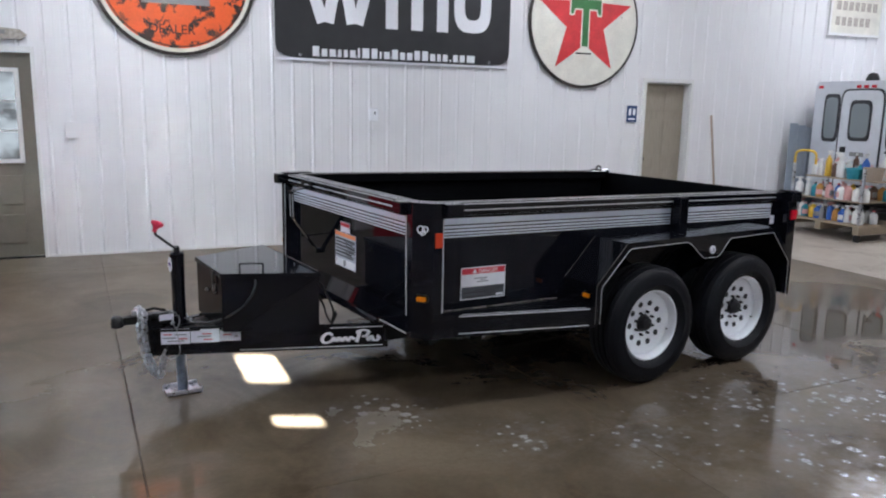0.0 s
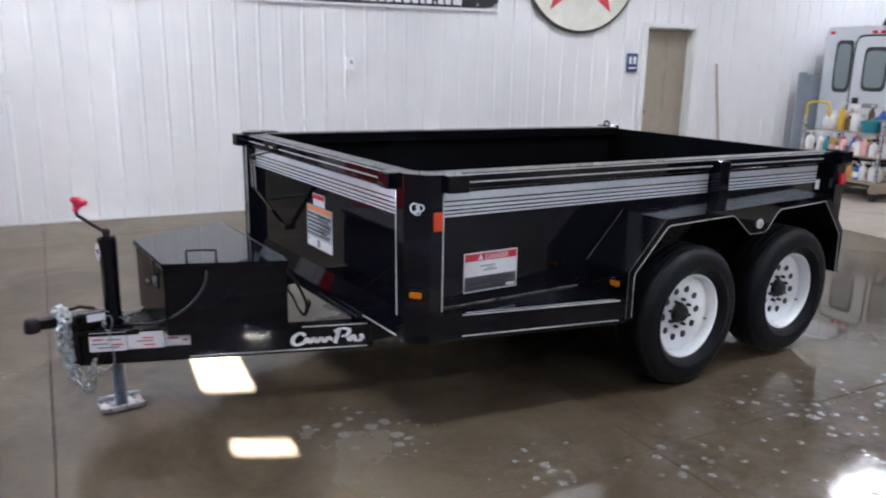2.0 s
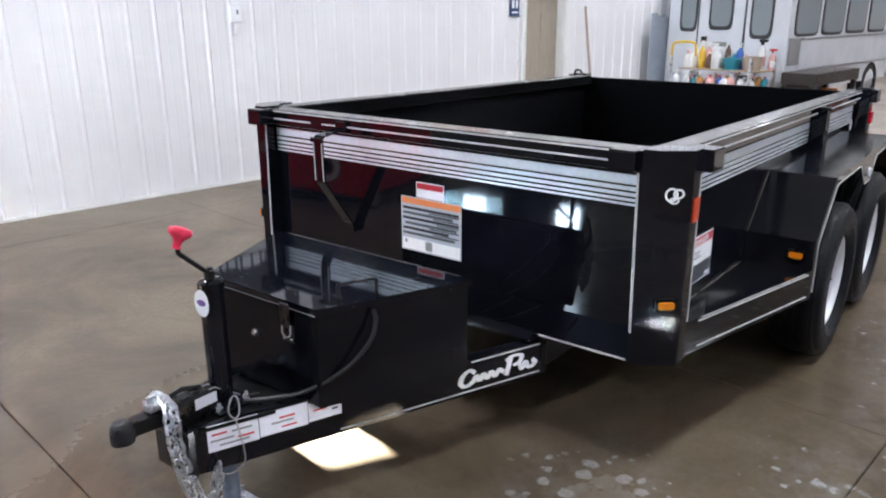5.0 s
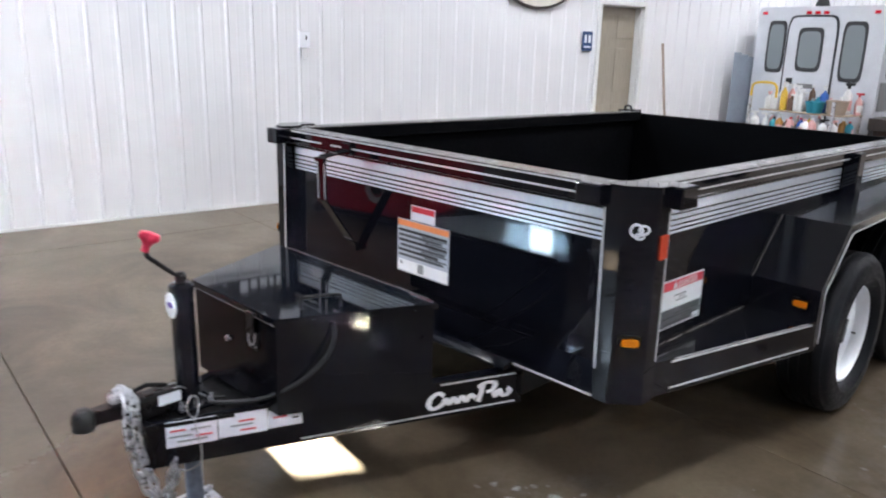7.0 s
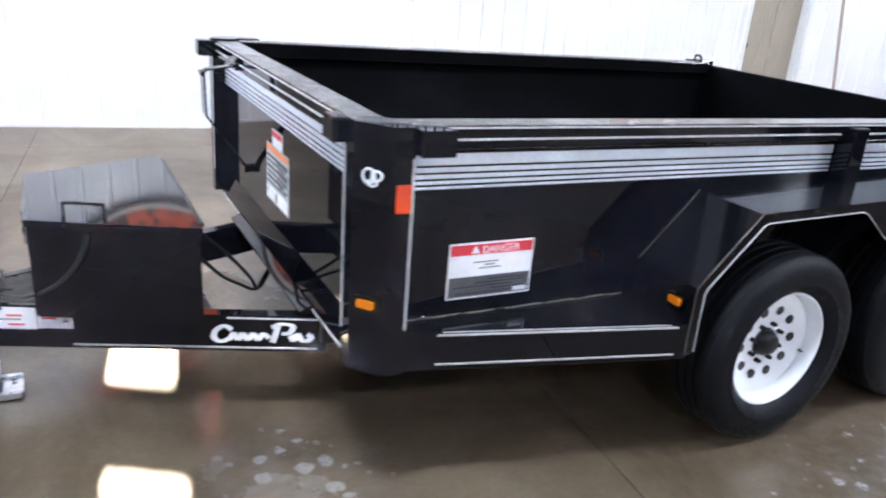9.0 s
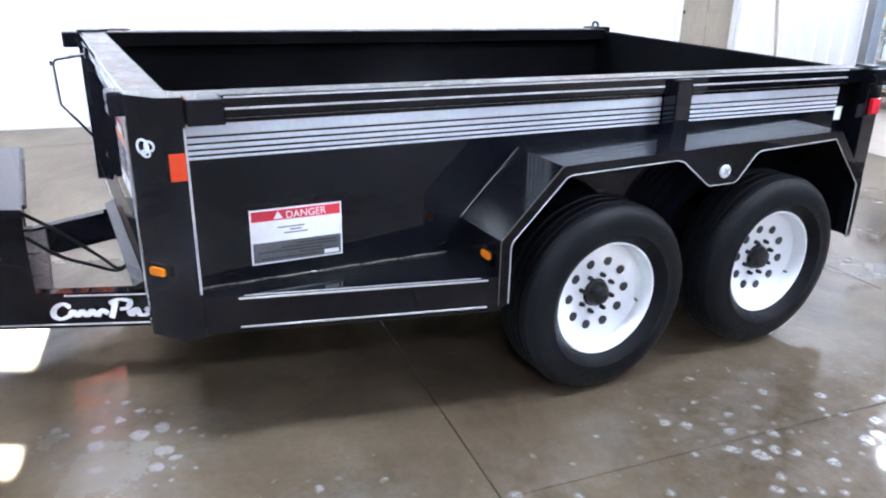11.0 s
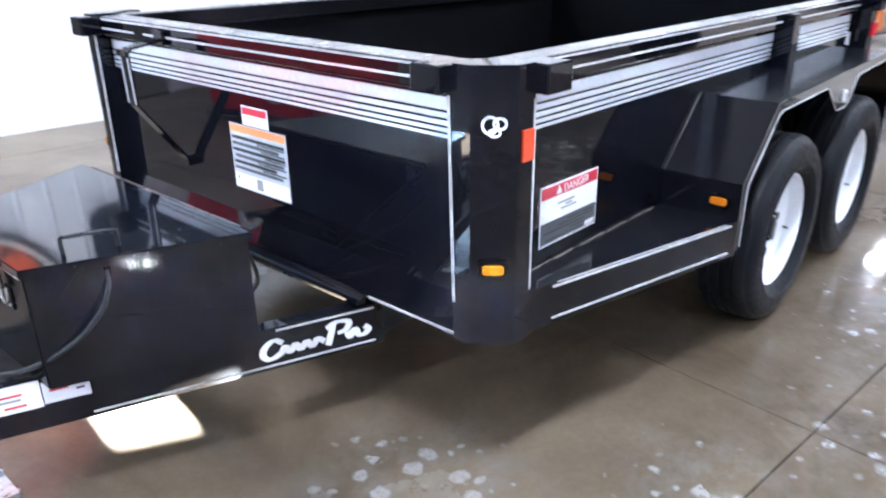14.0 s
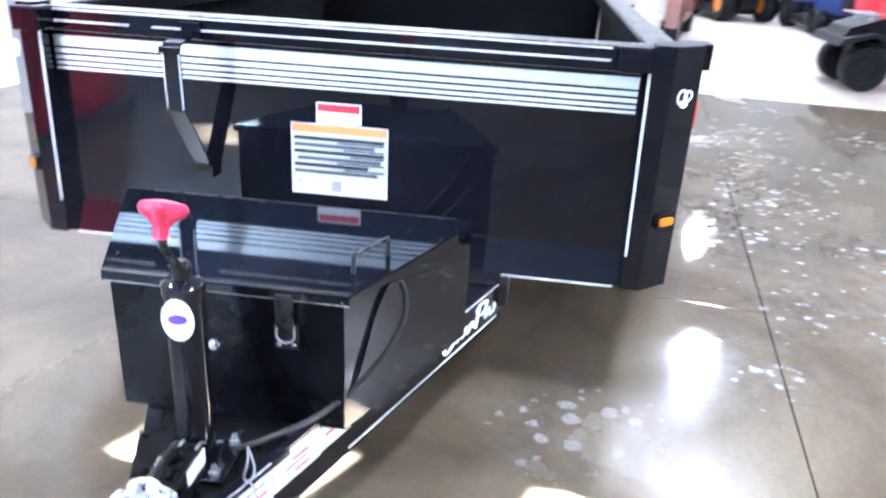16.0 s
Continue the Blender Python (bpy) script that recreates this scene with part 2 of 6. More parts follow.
PIN = material("pale_pinstripe", (0.60, 0.60, 0.60), 0.35, grain=0.08)
WHITE_INK = material("white_vinyl", (0.88, 0.89, 0.92), 0.35, grain=0.03)
GREY_INK = material("grey_print", (0.26, 0.27, 0.29), 0.4)
DARK_PRINT = material("dark_grey_print", (0.085, 0.09, 0.10), 0.4, grain=0.15, grain_scale=90)
BLACK_INK = material("black_print", (0.02, 0.02, 0.02), 0.45)
RED_INK = material("red_print", (0.62, 0.03, 0.05), 0.4)
ORANGE_INK = material("orange_print", (0.85, 0.28, 0.10), 0.4)
LABEL_GREY = material("blue_grey_label", (0.50, 0.53, 0.60), 0.35, grain=0.08, grain_scale=120)
STICKER_LILAC = material("pale_lilac_sticker", (0.87, 0.87, 0.95), 0.35, grain=0.05)
REFLECTOR_RED = material("red_orange_reflector", (0.75, 0.07, 0.02), 0.2, coat=0.5, bump=0.2, bump_scale=300)
LENS_RED = material("red_lamp_lens", (0.70, 0.01, 0.03), 0.15, coat=0.5)
LENS_AMBER = material("amber_lamp_lens", (0.80, 0.24, 0.01), 0.2, coat=0.5, bump=0.15, bump_scale=300)
PINK_RED = material("pink_red_plastic", (0.80, 0.04, 0.10), 0.4, grain=0.08)
CABLE = material("black_cable", (0.012, 0.012, 0.013), 0.45)
CABLE_GREY = material("grey_cable", (0.45, 0.46, 0.48), 0.35, metal=0.6)
WALL_WHITE = material("white_ribbed_steel", (0.785, 0.782, 0.79), 0.42, grain=0.010, grain_scale=9, stain=0.018, stain_scale=1.3, stretch=(1, 1, 0.3))
# unseen wall: shade put into its colour, so gloss black mirrors it dark
WALL_DARKENED = material("grey_wall_sheeting", (0.10, 0.135, 0.20), 0.6, grain=0.05, stain=0.12, stain_scale=0.8)
# unseen too; its tone sets the fill and reflections on near sides
WALL_SOUTH = material("pale_blue_grey_wall_sheeting", (0.44, 0.49, 0.57), 0.6, grain=0.05, stain=0.12, stain_scale=0.8)
WALL_PLAIN = material("plain_white_wall", (0.74, 0.74, 0.74), 0.6, grain=0.03, stain=0.05, stain_scale=1.0)
CEILING_WHITE = material("white_ceiling_steel", (0.78, 0.78, 0.78), 0.5, grain=0.02)
TRIM_WHITE = material("white_door_trim", (0.74, 0.74, 0.72), 0.4, grain=0.03)
DOOR_OLIVE = material("olive_grey_door_paint", (0.17, 0.155, 0.12), 0.45, grain=0.05, stain=0.08, stain_scale=4)
DOOR_TAN = material("tan_wooden_door", (0.33, 0.29, 0.23), 0.45, grain=0.12, grain_scale=10, stretch=(6, 6, 0.6))
SHELL_WHITE = material("white_van_paint", (0.70, 0.72, 0.76), 0.25, coat=0.4, grain=0.03, stain=0.06, stain_scale=4)
DARK_GLASS = material("dark_tinted_glass", (0.10, 0.12, 0.13), 0.06, coat=0.5)
FADED_PRINT = material("faded_brown_print", (0.42, 0.38, 0.33), 0.6, grain=0.3, grain_scale=30)
PALE_GLASS = material("grey_pane", (0.25, 0.285, 0.30), 0.08, coat=0.5)
SEAL = material("black_rubber_seal", (0.03, 0.03, 0.035), 0.5)
CREAM = material("cream_truck_paint", (0.42, 0.37, 0.33), 0.25, coat=0.4, stain=0.08)
BROWN_RUST = material("brown_truck_paint", (0.16, 0.06, 0.045), 0.4, grain=0.3, stain=0.3)
PALLET_WOOD = material("grey_pallet_wood", (0.34, 0.27, 0.19), 0.75, grain=0.25, grain_scale=12, stretch=(1, 8, 8), random_shift=0.2)
CABINET_GREY = material("blue_grey_steel", (0.27, 0.31, 0.36), 0.45, grain=0.08, stain=0.1)
BROOM_WOOD = material("pale_broom_wood", (0.34, 0.27, 0.21), 0.6, grain=0.2, stretch=(20, 20, 1))
ENAMEL_CREAM = material("cream_enamel", (0.72, 0.70, 0.62), 0.35, grain=0.05, stain=0.1, stain_scale=6)
ENAMEL_RED = material("red_enamel", (0.62, 0.04, 0.045), 0.35, grain=0.08, stain=0.12, stain_scale=7)
MACHINE_RED = material("deep_red_machine_paint", (0.62, 0.012, 0.022), 0.3, grain=0.06, stain=0.08, stain_scale=4)
ENAMEL_GREEN = material("green_enamel", (0.05, 0.18, 0.06), 0.35, grain=0.1)
ENAMEL_BLACK = material("black_enamel_chip", (0.025, 0.018, 0.015), 0.5, grain=0.4)
VINYL_BLACK = material("black_banner_vinyl", (0.020, 0.020, 0.022), 0.38, grain=0.2, grain_scale=5, bump=0.25, bump_scale=4)
BLUE_SIGN = material("blue_sign_plastic", (0.02, 0.055, 0.15), 0.4)
LAMP_SHELL = material("white_lamp_shell", (0.75, 0.75, 0.75), 0.4)
LAMP_TUBE = glowing("fluorescent_tube", (0.93, 0.97, 1.0), 0.25)
PANE = glass("window_pane")
PLASTIC = {k: material(k + "_plastic", c, 0.35, grain=0.05) for k, c in dict(
    white=(0.75, 0.75, 0.73), yellow=(0.75, 0.48, 0.05), red=(0.55, 0.03, 0.04), blue=(0.03, 0.12, 0.45), teal=(0.02, 0.25, 0.32),
    pink=(0.70, 0.38, 0.36), green=(0.12, 0.30, 0.08), amber=(0.50, 0.25, 0.06), purple=(0.10, 0.04, 0.25), grey=(0.25, 0.25, 0.25),
    orange=(0.75, 0.22, 0.03), black=(0.015, 0.015, 0.016), navy=(0.02, 0.035, 0.12), brown=(0.13, 0.07, 0.045)).items()}


def chipped(name, paint, rust, amount):
    """Enamel with rusty chips of uneven size."""
    m = material(name, paint, 0.35, grain=0.05, stain=0.08, stain_scale=5)
    nt = m.node_tree
    p = nt.nodes["Principled BSDF"]
    old = p.inputs["Base Color"].links[0].from_socket
    co = nt.nodes.new("ShaderNodeTexCoord")
    n = nt.nodes.new("ShaderNodeTexNoise")
    n.inputs["Scale"].default_value, n.inputs["Detail"].default_value, n.inputs["Roughness"].default_value = 5.5, 7.0, 0.7
    nt.links.new(co.outputs["Object"], n.inputs["Vector"])
    r = nt.nodes.new("ShaderNodeMapRange")
    r.inputs["From Min"].default_value, r.inputs["From Max"].default_value = amount, amount + 0.03
    nt.links.new(n.outputs["Fac"], r.inputs["Value"])
    k = nt.nodes.new("ShaderNodeMix")
    k.data_type = "RGBA"
    nt.links.new(r.outputs[0], k.inputs["Factor"])
    nt.links.new(old, k.inputs[6])
    k.inputs[7].default_value = (*rust, 1)
    nt.links.new(k.outputs[2], p.inputs["Base Color"])
    return m


def spotted(name, colour, scale, reach, ink):
    """Gloss paint with small dried drops and dust specks."""
    m = material(name, colour, 0.045, grain=0.2, grain_scale=6, bump=0.008, bump_scale=50, specular=0.42)
    nt = m.node_tree
    p = nt.nodes["Principled BSDF"]
    old = p.inputs["Base Color"].links[0].from_socket
    co = nt.nodes.new("ShaderNodeTexCoord")
    v = nt.nodes.new("ShaderNodeTexVoronoi")
    v.inputs["Scale"].default_value = scale
    nt.links.new(co.outputs["Object"], v.inputs["Vector"])
    pick = nt.nodes.new("ShaderNodeSeparateColor")
    nt.links.new(v.outputs["Color"], pick.inputs[0])
    far = nt.nodes.new("ShaderNodeMath")
    far.operation = "MULTIPLY_ADD"
    far.inputs[1].default_value, far.inputs[2].default_value = reach, -reach * 0.62
    nt.links.new(pick.outputs[0], far.inputs[0])
    gap = nt.nodes.new("ShaderNodeMath")
    gap.operation = "SUBTRACT"
    nt.links.new(far.outputs[0], gap.inputs[0])
    nt.links.new(v.outputs["Distance"], gap.inputs[1])
    r = nt.nodes.new("ShaderNodeMapRange")
    r.inputs["From Min"].default_value, r.inputs["From Max"].default_value, r.inputs["To Max"].default_value = 0.0, 0.05, 0.6
    nt.links.new(gap.outputs[0], r.inputs["Value"])
    k = nt.nodes.new("ShaderNodeMix")
    k.data_type = "RGBA"
    nt.links.new(r.outputs[0], k.inputs["Factor"])
    nt.links.new(old, k.inputs[6])
    k.inputs[7].default_value = (*ink, 1)
    nt.links.new(k.outputs[2], p.inputs["Base Color"])
    return m


BLACK_SPOTTED = spotted("water_spotted_black_enamel", (0.0038, 0.0048, 0.0086), 55.0, 0.55, (0.30, 0.32, 0.36))
CHIPPED_ORANGE = chipped("chipped_orange_enamel", (0.80, 0.12, 0.025), (0.05, 0.025, 0.02), 0.512)
CHIPPED_CREAM = chipped("chipped_cream_enamel", (0.72, 0.70, 0.62), (0.16, 0.09, 0.05), 0.68)


# ---- mesh tools ----
def finish(name, bm, mat, smooth=False):
    bmesh.ops.recalc_face_normals(bm, faces=bm.faces)
    me = bpy.data.meshes.new(name)
    bm.to_mesh(me)
    bm.free()
    me.materials.append(mat)
    if smooth:
        for f in me.polygons:
            f.use_smooth = True
        me.set_sharp_from_angle(angle=radians(38))
    return me


def part(name, bm, mat, parent=None, label="", smooth=False):
    ob = new(name, finish(name, bm, mat, smooth))
    ob.parent = parent
    if label:
        tagged(ob, label)
    return ob


def thing(name, m, label, category, group="", kind=""):
    ob = new(name)
    ob.empty_display_size = 0.1
    ob.matrix_basis = m
    return tagged(ob, label, category, group, kind)


def blank():
    return bmesh.new()


def box(bm, x0, x1, y0, y1, z0, z1, bevel=0.0, m=None):
    made = bmesh.ops.create_cube(bm, size=1.0)["verts"]
    for v in made:
        v.co = Vector(((x0 + x1) / 2 + v.co.x * (x1 - x0), (y0 + y1) / 2 + v.co.y * (y1 - y0), (z0 + z1) / 2 + v.co.z * (z1 - z0)))
    if bevel:
        edges = list({e for v in made for e in v.link_edges})
        out = bmesh.ops.bevel(bm, geom=edges, offset=bevel, segments=2, profile=0.5, affect="EDGES")
        made = list({v for f in out["faces"] for v in f.verts} | {v for v in made if v.is_valid})
    if m is not None:
        bmesh.ops.transform(bm, matrix=m, verts=made)
    return bm


def prism(bm, outline, axis, a, b, m=None):
    """An outline of 2D points pushed from a to b along an axis ('x': points are y, z; 'y': x, z; 'z': x, y)."""
    def at(p, k):
        return Vector({"x": (k, p[0], p[1]), "y": (p[0], k, p[1]), "z": (p[0], p[1], k)}[axis])
    lo = [bm.verts.new(at(p, a)) for p in outline]
    hi = [bm.verts.new(at(p, b)) for p in outline]
    n = len(outline)
    bm.faces.new(lo)
    bm.faces.new(hi)
    for i in range(n):
        bm.faces.new((lo[i], lo[(i + 1) % n], hi[(i + 1) % n], hi[i]))
    if m is not None:
        bmesh.ops.transform(bm, matrix=m, verts=lo + hi)
    return bm


def ring_prism(bm, outer, inner, axis, a, b):
    """A plate with a hole: two outlines with the same number of points."""
    def at(p, k):
        return Vector({"x": (k, p[0], p[1]), "y": (p[0], k, p[1]), "z": (p[0], p[1], k)}[axis])
    rows = [[bm.verts.new(at(p, k)) for p in line] for line in (outer, inner) for k in (a, b)]
    oa, ob_, ia, ib = rows
    n = len(outer)
    for i in range(n):
        j = (i + 1) % n
        bm.faces.new((oa[i], oa[j], ob_[j], ob_[i]))
        bm.faces.new((ia[i], ia[j], ib[j], ib[i]))
        bm.faces.new((oa[i], oa[j], ia[j], ia[i]))
        bm.faces.new((ob_[i], ob_[j], ib[j], ib[i]))
    return bm


def lathe(bm, profile, axis="y", centre=(0, 0, 0), steps=40, closed=False):
    """Turns a profile of (radius, place along the axis) round the axis."""
    rings = []
    c = Vector(centre)
    for r, h in profile:
        ring = []
        for i in range(steps):
            a = 2 * math.pi * i / steps
            p, q = r * math.cos(a), r * math.sin(a)
            ring.append(bm.verts.new(c + Vector({"x": (h, p, q), "y": (p, h, q), "z": (p, q, h)}[axis])))
        rings.append(ring)
    pairs = list(zip(rings, rings[1:]))
    if closed:
        pairs.append((rings[-1], rings[0]))
    for lo, hi in pairs:
        for i in range(steps):
            j = (i + 1) % steps
            bm.faces.new((lo[i], lo[j], hi[j], hi[i]))
    if not closed:
        for ring in (rings[0], rings[-1]):
            bm.faces.new(ring)
    return bm


def tube(bm, points, radius, steps=8, closed=False):
    """A round bar along a line of points."""
    pts = [Vector(p) for p in points]
    n = len(pts)
    rings = []
    up = None
    for i, p in enumerate(pts):
        a = pts[i - 1] if (i or closed) else p
        b = pts[(i + 1) % n] if (i < n - 1 or closed) else p
        d = (b - a).normalized()
        if up is None:
            up = d.orthogonal().normalized()
        up = (up - d * up.dot(d)).normalized()
        side = d.cross(up)
        rings.append([bm.verts.new(p + radius * (math.cos(2 * math.pi * k / steps) * up + math.sin(2 * math.pi * k / steps) * side)) for k in range(steps)])
    for i in range(n if closed else n - 1):
        lo, hi = rings[i], rings[(i + 1) % n]
        for k in range(steps):
            j = (k + 1) % steps
            bm.faces.new((lo[k], lo[j], hi[j], hi[k]))
    if not closed:
        bm.faces.new(rings[0])
        bm.faces.new(rings[-1])
    return bm


def smooth_line(points, per=8):
    """A smooth line through points (Catmull-Rom)."""
    p = [Vector(q) for q in points]
    p = [2 * p[0] - p[1]] + p + [2 * p[-1] - p[-2]]
    out = []
    for i in range(1, len(p) - 2):
        for k in range(per):
            t = k / per
            out.append(0.5 * (2 * p[i] + (p[i + 1] - p[i - 1]) * t + (2 * p[i - 1] - 5 * p[i] + 4 * p[i + 1] - p[i + 2]) * t * t
                              + (3 * p[i] - 3 * p[i + 1] + p[i + 2] - p[i - 1]) * t ** 3))
    out.append(p[-2])
    return out


def oval(cx, cy, rx, ry, n=24, power=2.0):
    """A round or, with a higher power, a squarish outline."""
    out = []
    for i in range(n):
        a = 2 * math.pi * i / n
        c, s = math.cos(a), math.sin(a)
        out.append((cx + rx * math.copysign(abs(c) ** (2 / power), c), cy + ry * math.copysign(abs(s) ** (2 / power), s)))
    return out


def ribbon(bm, line, width, axis, a, b, taper=False):
    """A flat stroke along a 2D line, pushed from a to b along an axis."""
    n = len(line)
    left, right = [], []
    for i in range(n):
        p, q = Vector(line[max(i - 1, 0)]), Vector(line[min(i + 1, n - 1)])
        d = (q - p).normalized()
        w = width / 2 * (1 if not taper else 0.45 + 0.55 * abs(d.y))
        o = Vector((-d.y, d.x)) * w
        left.append(Vector(line[i]) + o)
        right.append(Vector(line[i]) - o)
    for i in range(n - 1):
        prism(bm, [left[i], left[i + 1], right[i + 1], right[i]], axis, a, b)
    return bm


def lettering(text, size, depth=0.001):
    """A mesh of a word in the built-in font, in the x-y plane, from its lower left corner."""
    cu = bpy.data.curves.new("word", "FONT")
    cu.body, cu.size, cu.extrude = text, size, depth
    ob = bpy.data.objects.new("word", cu)
    scene.collection.objects.link(ob)
    me = bpy.data.meshes.new_from_object(ob.evaluated_get(bpy.context.evaluated_depsgraph_get()))
    bpy.data.objects.remove(ob)
    bpy.data.curves.remove(cu)
    return me


# ---- the hall ----
NORTH, SOUTH, WEST, EAST = 8.446, -6.0, -6.0, 23.0


def structure(name, bm, mat, label, category, parent=None, smooth=False):
    return tagged(part(name, bm, mat, parent, "", smooth), label, category, "", "structure")


def ribbed_sheet(bm, x0, x1, z0, z1, y, inward=-1):
    """A sheet of ribbed steel in the plane y, with a rib every nine inches."""
    line = []
    x = math.floor(x0 / 0.2286) * 0.2286
    while x < x1 + 0.3:
        for dx, h in ((0.0, 0.0), (0.062, 0.0), (0.075, 0.0012), (0.088, 0.0), (0.140, 0.0), (0.153, 0.0012), (0.166, 0.0),
                      (0.188, 0.0), (0.201, 0.015), (0.216, 0.015)):
            if x0 < x + dx < x1:
                line.append((x + dx, y + inward * h))
        x += 0.2286
    line = [(x0, y)] + line + [(x1, y)]
    lo = [bm.verts.new((px, py, z0)) for px, py in line]
    hi = [bm.verts.new((px, py, z1)) for px, py in line]
    for i in range(len(line) - 1):
        bm.faces.new((lo[i], lo[i + 1], hi[i + 1], hi[i]))
    for ends, z in ((lo, z0), (hi, z1)):
        back = [bm.verts.new((v.co.x, y - inward * 0.012, z)) for v in (ends[0], ends[-1])]
        bm.faces.new((*ends, back[1], back[0]))
    return bm


# north wall: the studs' backing and the ribbed sheet before it, both with two door openings
DOORS = {"west": (-1.33, -0.37, 2.085), "east": (7.19, 7.965, 2.012)}
bm = blank()
cuts = [WEST, DOORS["west"][0], DOORS["west"][1], DOORS["east"][0], DOORS["east"][1], EAST]
for i in (0, 2, 4):
    box(bm, cuts[i], cuts[i + 1], NORTH + 0.013, NORTH + 0.16, 0, CEILING)
for k in ("west", "east"):
    box(bm, DOORS[k][0], DOORS[k][1], NORTH + 0.013, NORTH + 0.16, DOORS[k][2], CEILING)
north = structure("wall_north", bm, WALL_PLAIN, "white steel-clad wall with ribs", "wall")
for i in (0, 2, 4):
    part("ribbed_sheet", ribbed_sheet(blank(), cuts[i], cuts[i + 1], 0.02, CEILING, NORTH), WALL_WHITE, north)
for k in ("west", "east"):
    part("ribbed_sheet", ribbed_sheet(blank(), DOORS[k][0], DOORS[k][1], DOORS[k][2], CEILING, NORTH), WALL_WHITE, north)
structure("baseboard", box(blank(), DOORS["west"][1] + 0.035, DOORS["east"][0] - 0.06, NORTH - 0.022, NORTH - 0.004, 0.0, 0.022), TRIM_WHITE, "pale metal foot strip along the ribbed wall", "baseboard")

# south wall with two columns of narrow panes high up, parted by broad bars: (x0, x1, slope, panes as (z0, z1, xa, xb))
COLUMNS = ((-1.53, -1.06, -0.11, ((3.136, 3.186, -1.53, -1.06), (3.292, 3.446, -1.53, -1.06))),
           (1.000, 1.275, -0.115, ((2.789, 2.831, 1.036, 1.272), (2.992, 3.156, 1.004, 1.234))))
bm = blank()
edge, pane_outlines = WEST, []
for x0, x1, slope, panes in COLUMNS:
    box(bm, edge, x0, SOUTH - 0.05, SOUTH, 0, CEILING)
    mid = (x0 + x1) / 2

    def strip(xa, xb, low, high):
        """Wall between two sloping lines given by their heights at the column's middle; None is level at the end."""
        prism(bm, [(xa, 0.0 if low is None else low + slope * (xa - mid)), (xb, 0.0 if low is None else low + slope * (xb - mid)),
                   (xb, CEILING if high is None else high + slope * (xb - mid)), (xa, CEILING if high is None else high + slope * (xa - mid))], "y", SOUTH - 0.05, SOUTH)

    low = None
    for z0, z1, xa, xb in panes:
        strip(x0, x1, low, z0)
        if xa > x0:
            strip(x0, xa, z0, z1)
        if xb < x1:
            strip(xb, x1, z0, z1)
        pane_outlines.append([(x, z + slope * (x - mid)) for x, z in ((xa, z0), (xb, z0), (xb, z1), (xa, z1))])
        low = z1
    strip(x0, x1, low, None)
    edge = x1
box(bm, edge, EAST, SOUTH - 0.05, SOUTH, 0, CEILING)
structure("wall_south", bm, WALL_SOUTH, "pale grey sheeted wall with narrow windows high up", "wall")

# west wall with two panes of an overhead door's window row
WEST_PANES = ((6.08, 6.46), (7.30, 8.42))
ROW_Z0, ROW_Z1 = 2.62, 3.02
bm = blank()
ys = [SOUTH - 0.15] + [v for p in WEST_PANES for v in p] + [NORTH + 0.16]
box(bm, WEST - 0.10, WEST, ys[0], ys[-1], 0, ROW_Z0)
box(bm, WEST - 0.10, WEST, ys[0], ys[-1], ROW_Z1, CEILING)
for k in range(0, len(ys), 2):
    box(bm, WEST - 0.10, WEST, ys[k], ys[k + 1], ROW_Z0, ROW_Z1)
# out of view; dark blue only to dim what the front panel reflects
west = structure("wall_west", bm, WALL_DARKENED, "grey sheeted wall with two door windows", "wall")
for k, (a, b_) in enumerate(WEST_PANES):
    win = structure(f"window_{k + 1}", ring_prism(blank(), [(a - 0.02, ROW_Z0 - 0.03), (b_ + 0.02, ROW_Z0 - 0.03), (b_ + 0.02, ROW_Z1 + 0.03), (a - 0.02, ROW_Z1 + 0.03)],
                                                 [(a, ROW_Z0), (b_, ROW_Z0), (b_, ROW_Z1), (a, ROW_Z1)], "x", WEST + 0.001, WEST + 0.025), TRIM_WHITE, "small window in an overhead door section", "window")
    pane = part("pane", box(blank(), WEST - 0.06, WEST - 0.054, a, b_, ROW_Z0, ROW_Z1), PANE, win)
    pane.visible_shadow = False
for k, outline in enumerate(pane_outlines):
    cx, cz = sum(p[0] for p in outline) / 4, sum(p[1] for p in outline) / 4
    wide = [(x + math.copysign(0.02, x - cx), z + math.copysign(0.02, z - cz)) for x, z in outline]
    win = structure(f"window_{k + 3}", ring_prism(blank(), wide, outline, "y", SOUTH + 0.001, SOUTH + 0.012), TRIM_WHITE, "narrow window high in the wall", "window")
    pane = part("pane", prism(blank(), outline, "y", SOUTH - 0.036, SOUTH - 0.032), PANE, win)
    pane.visible_shadow = False
structure("wall_east", box(blank(), EAST, EAST + 0.15, SOUTH - 0.15, NORTH + 0.16, 0, CEILING), WALL_PLAIN, "plain white wall", "wall")
structure("ceiling", box(blank(), WEST - 0.15, EAST + 0.15, SOUTH - 0.15, NORTH + 0.16, CEILING, CEILING + 0.15), CEILING_WHITE, "white steel ceiling", "ceiling")
structure("ground", box(blank(), -400, 400, -400, 400, -0.6, -0.3), CONCRETE, "grey ground outside the hall", "ground")

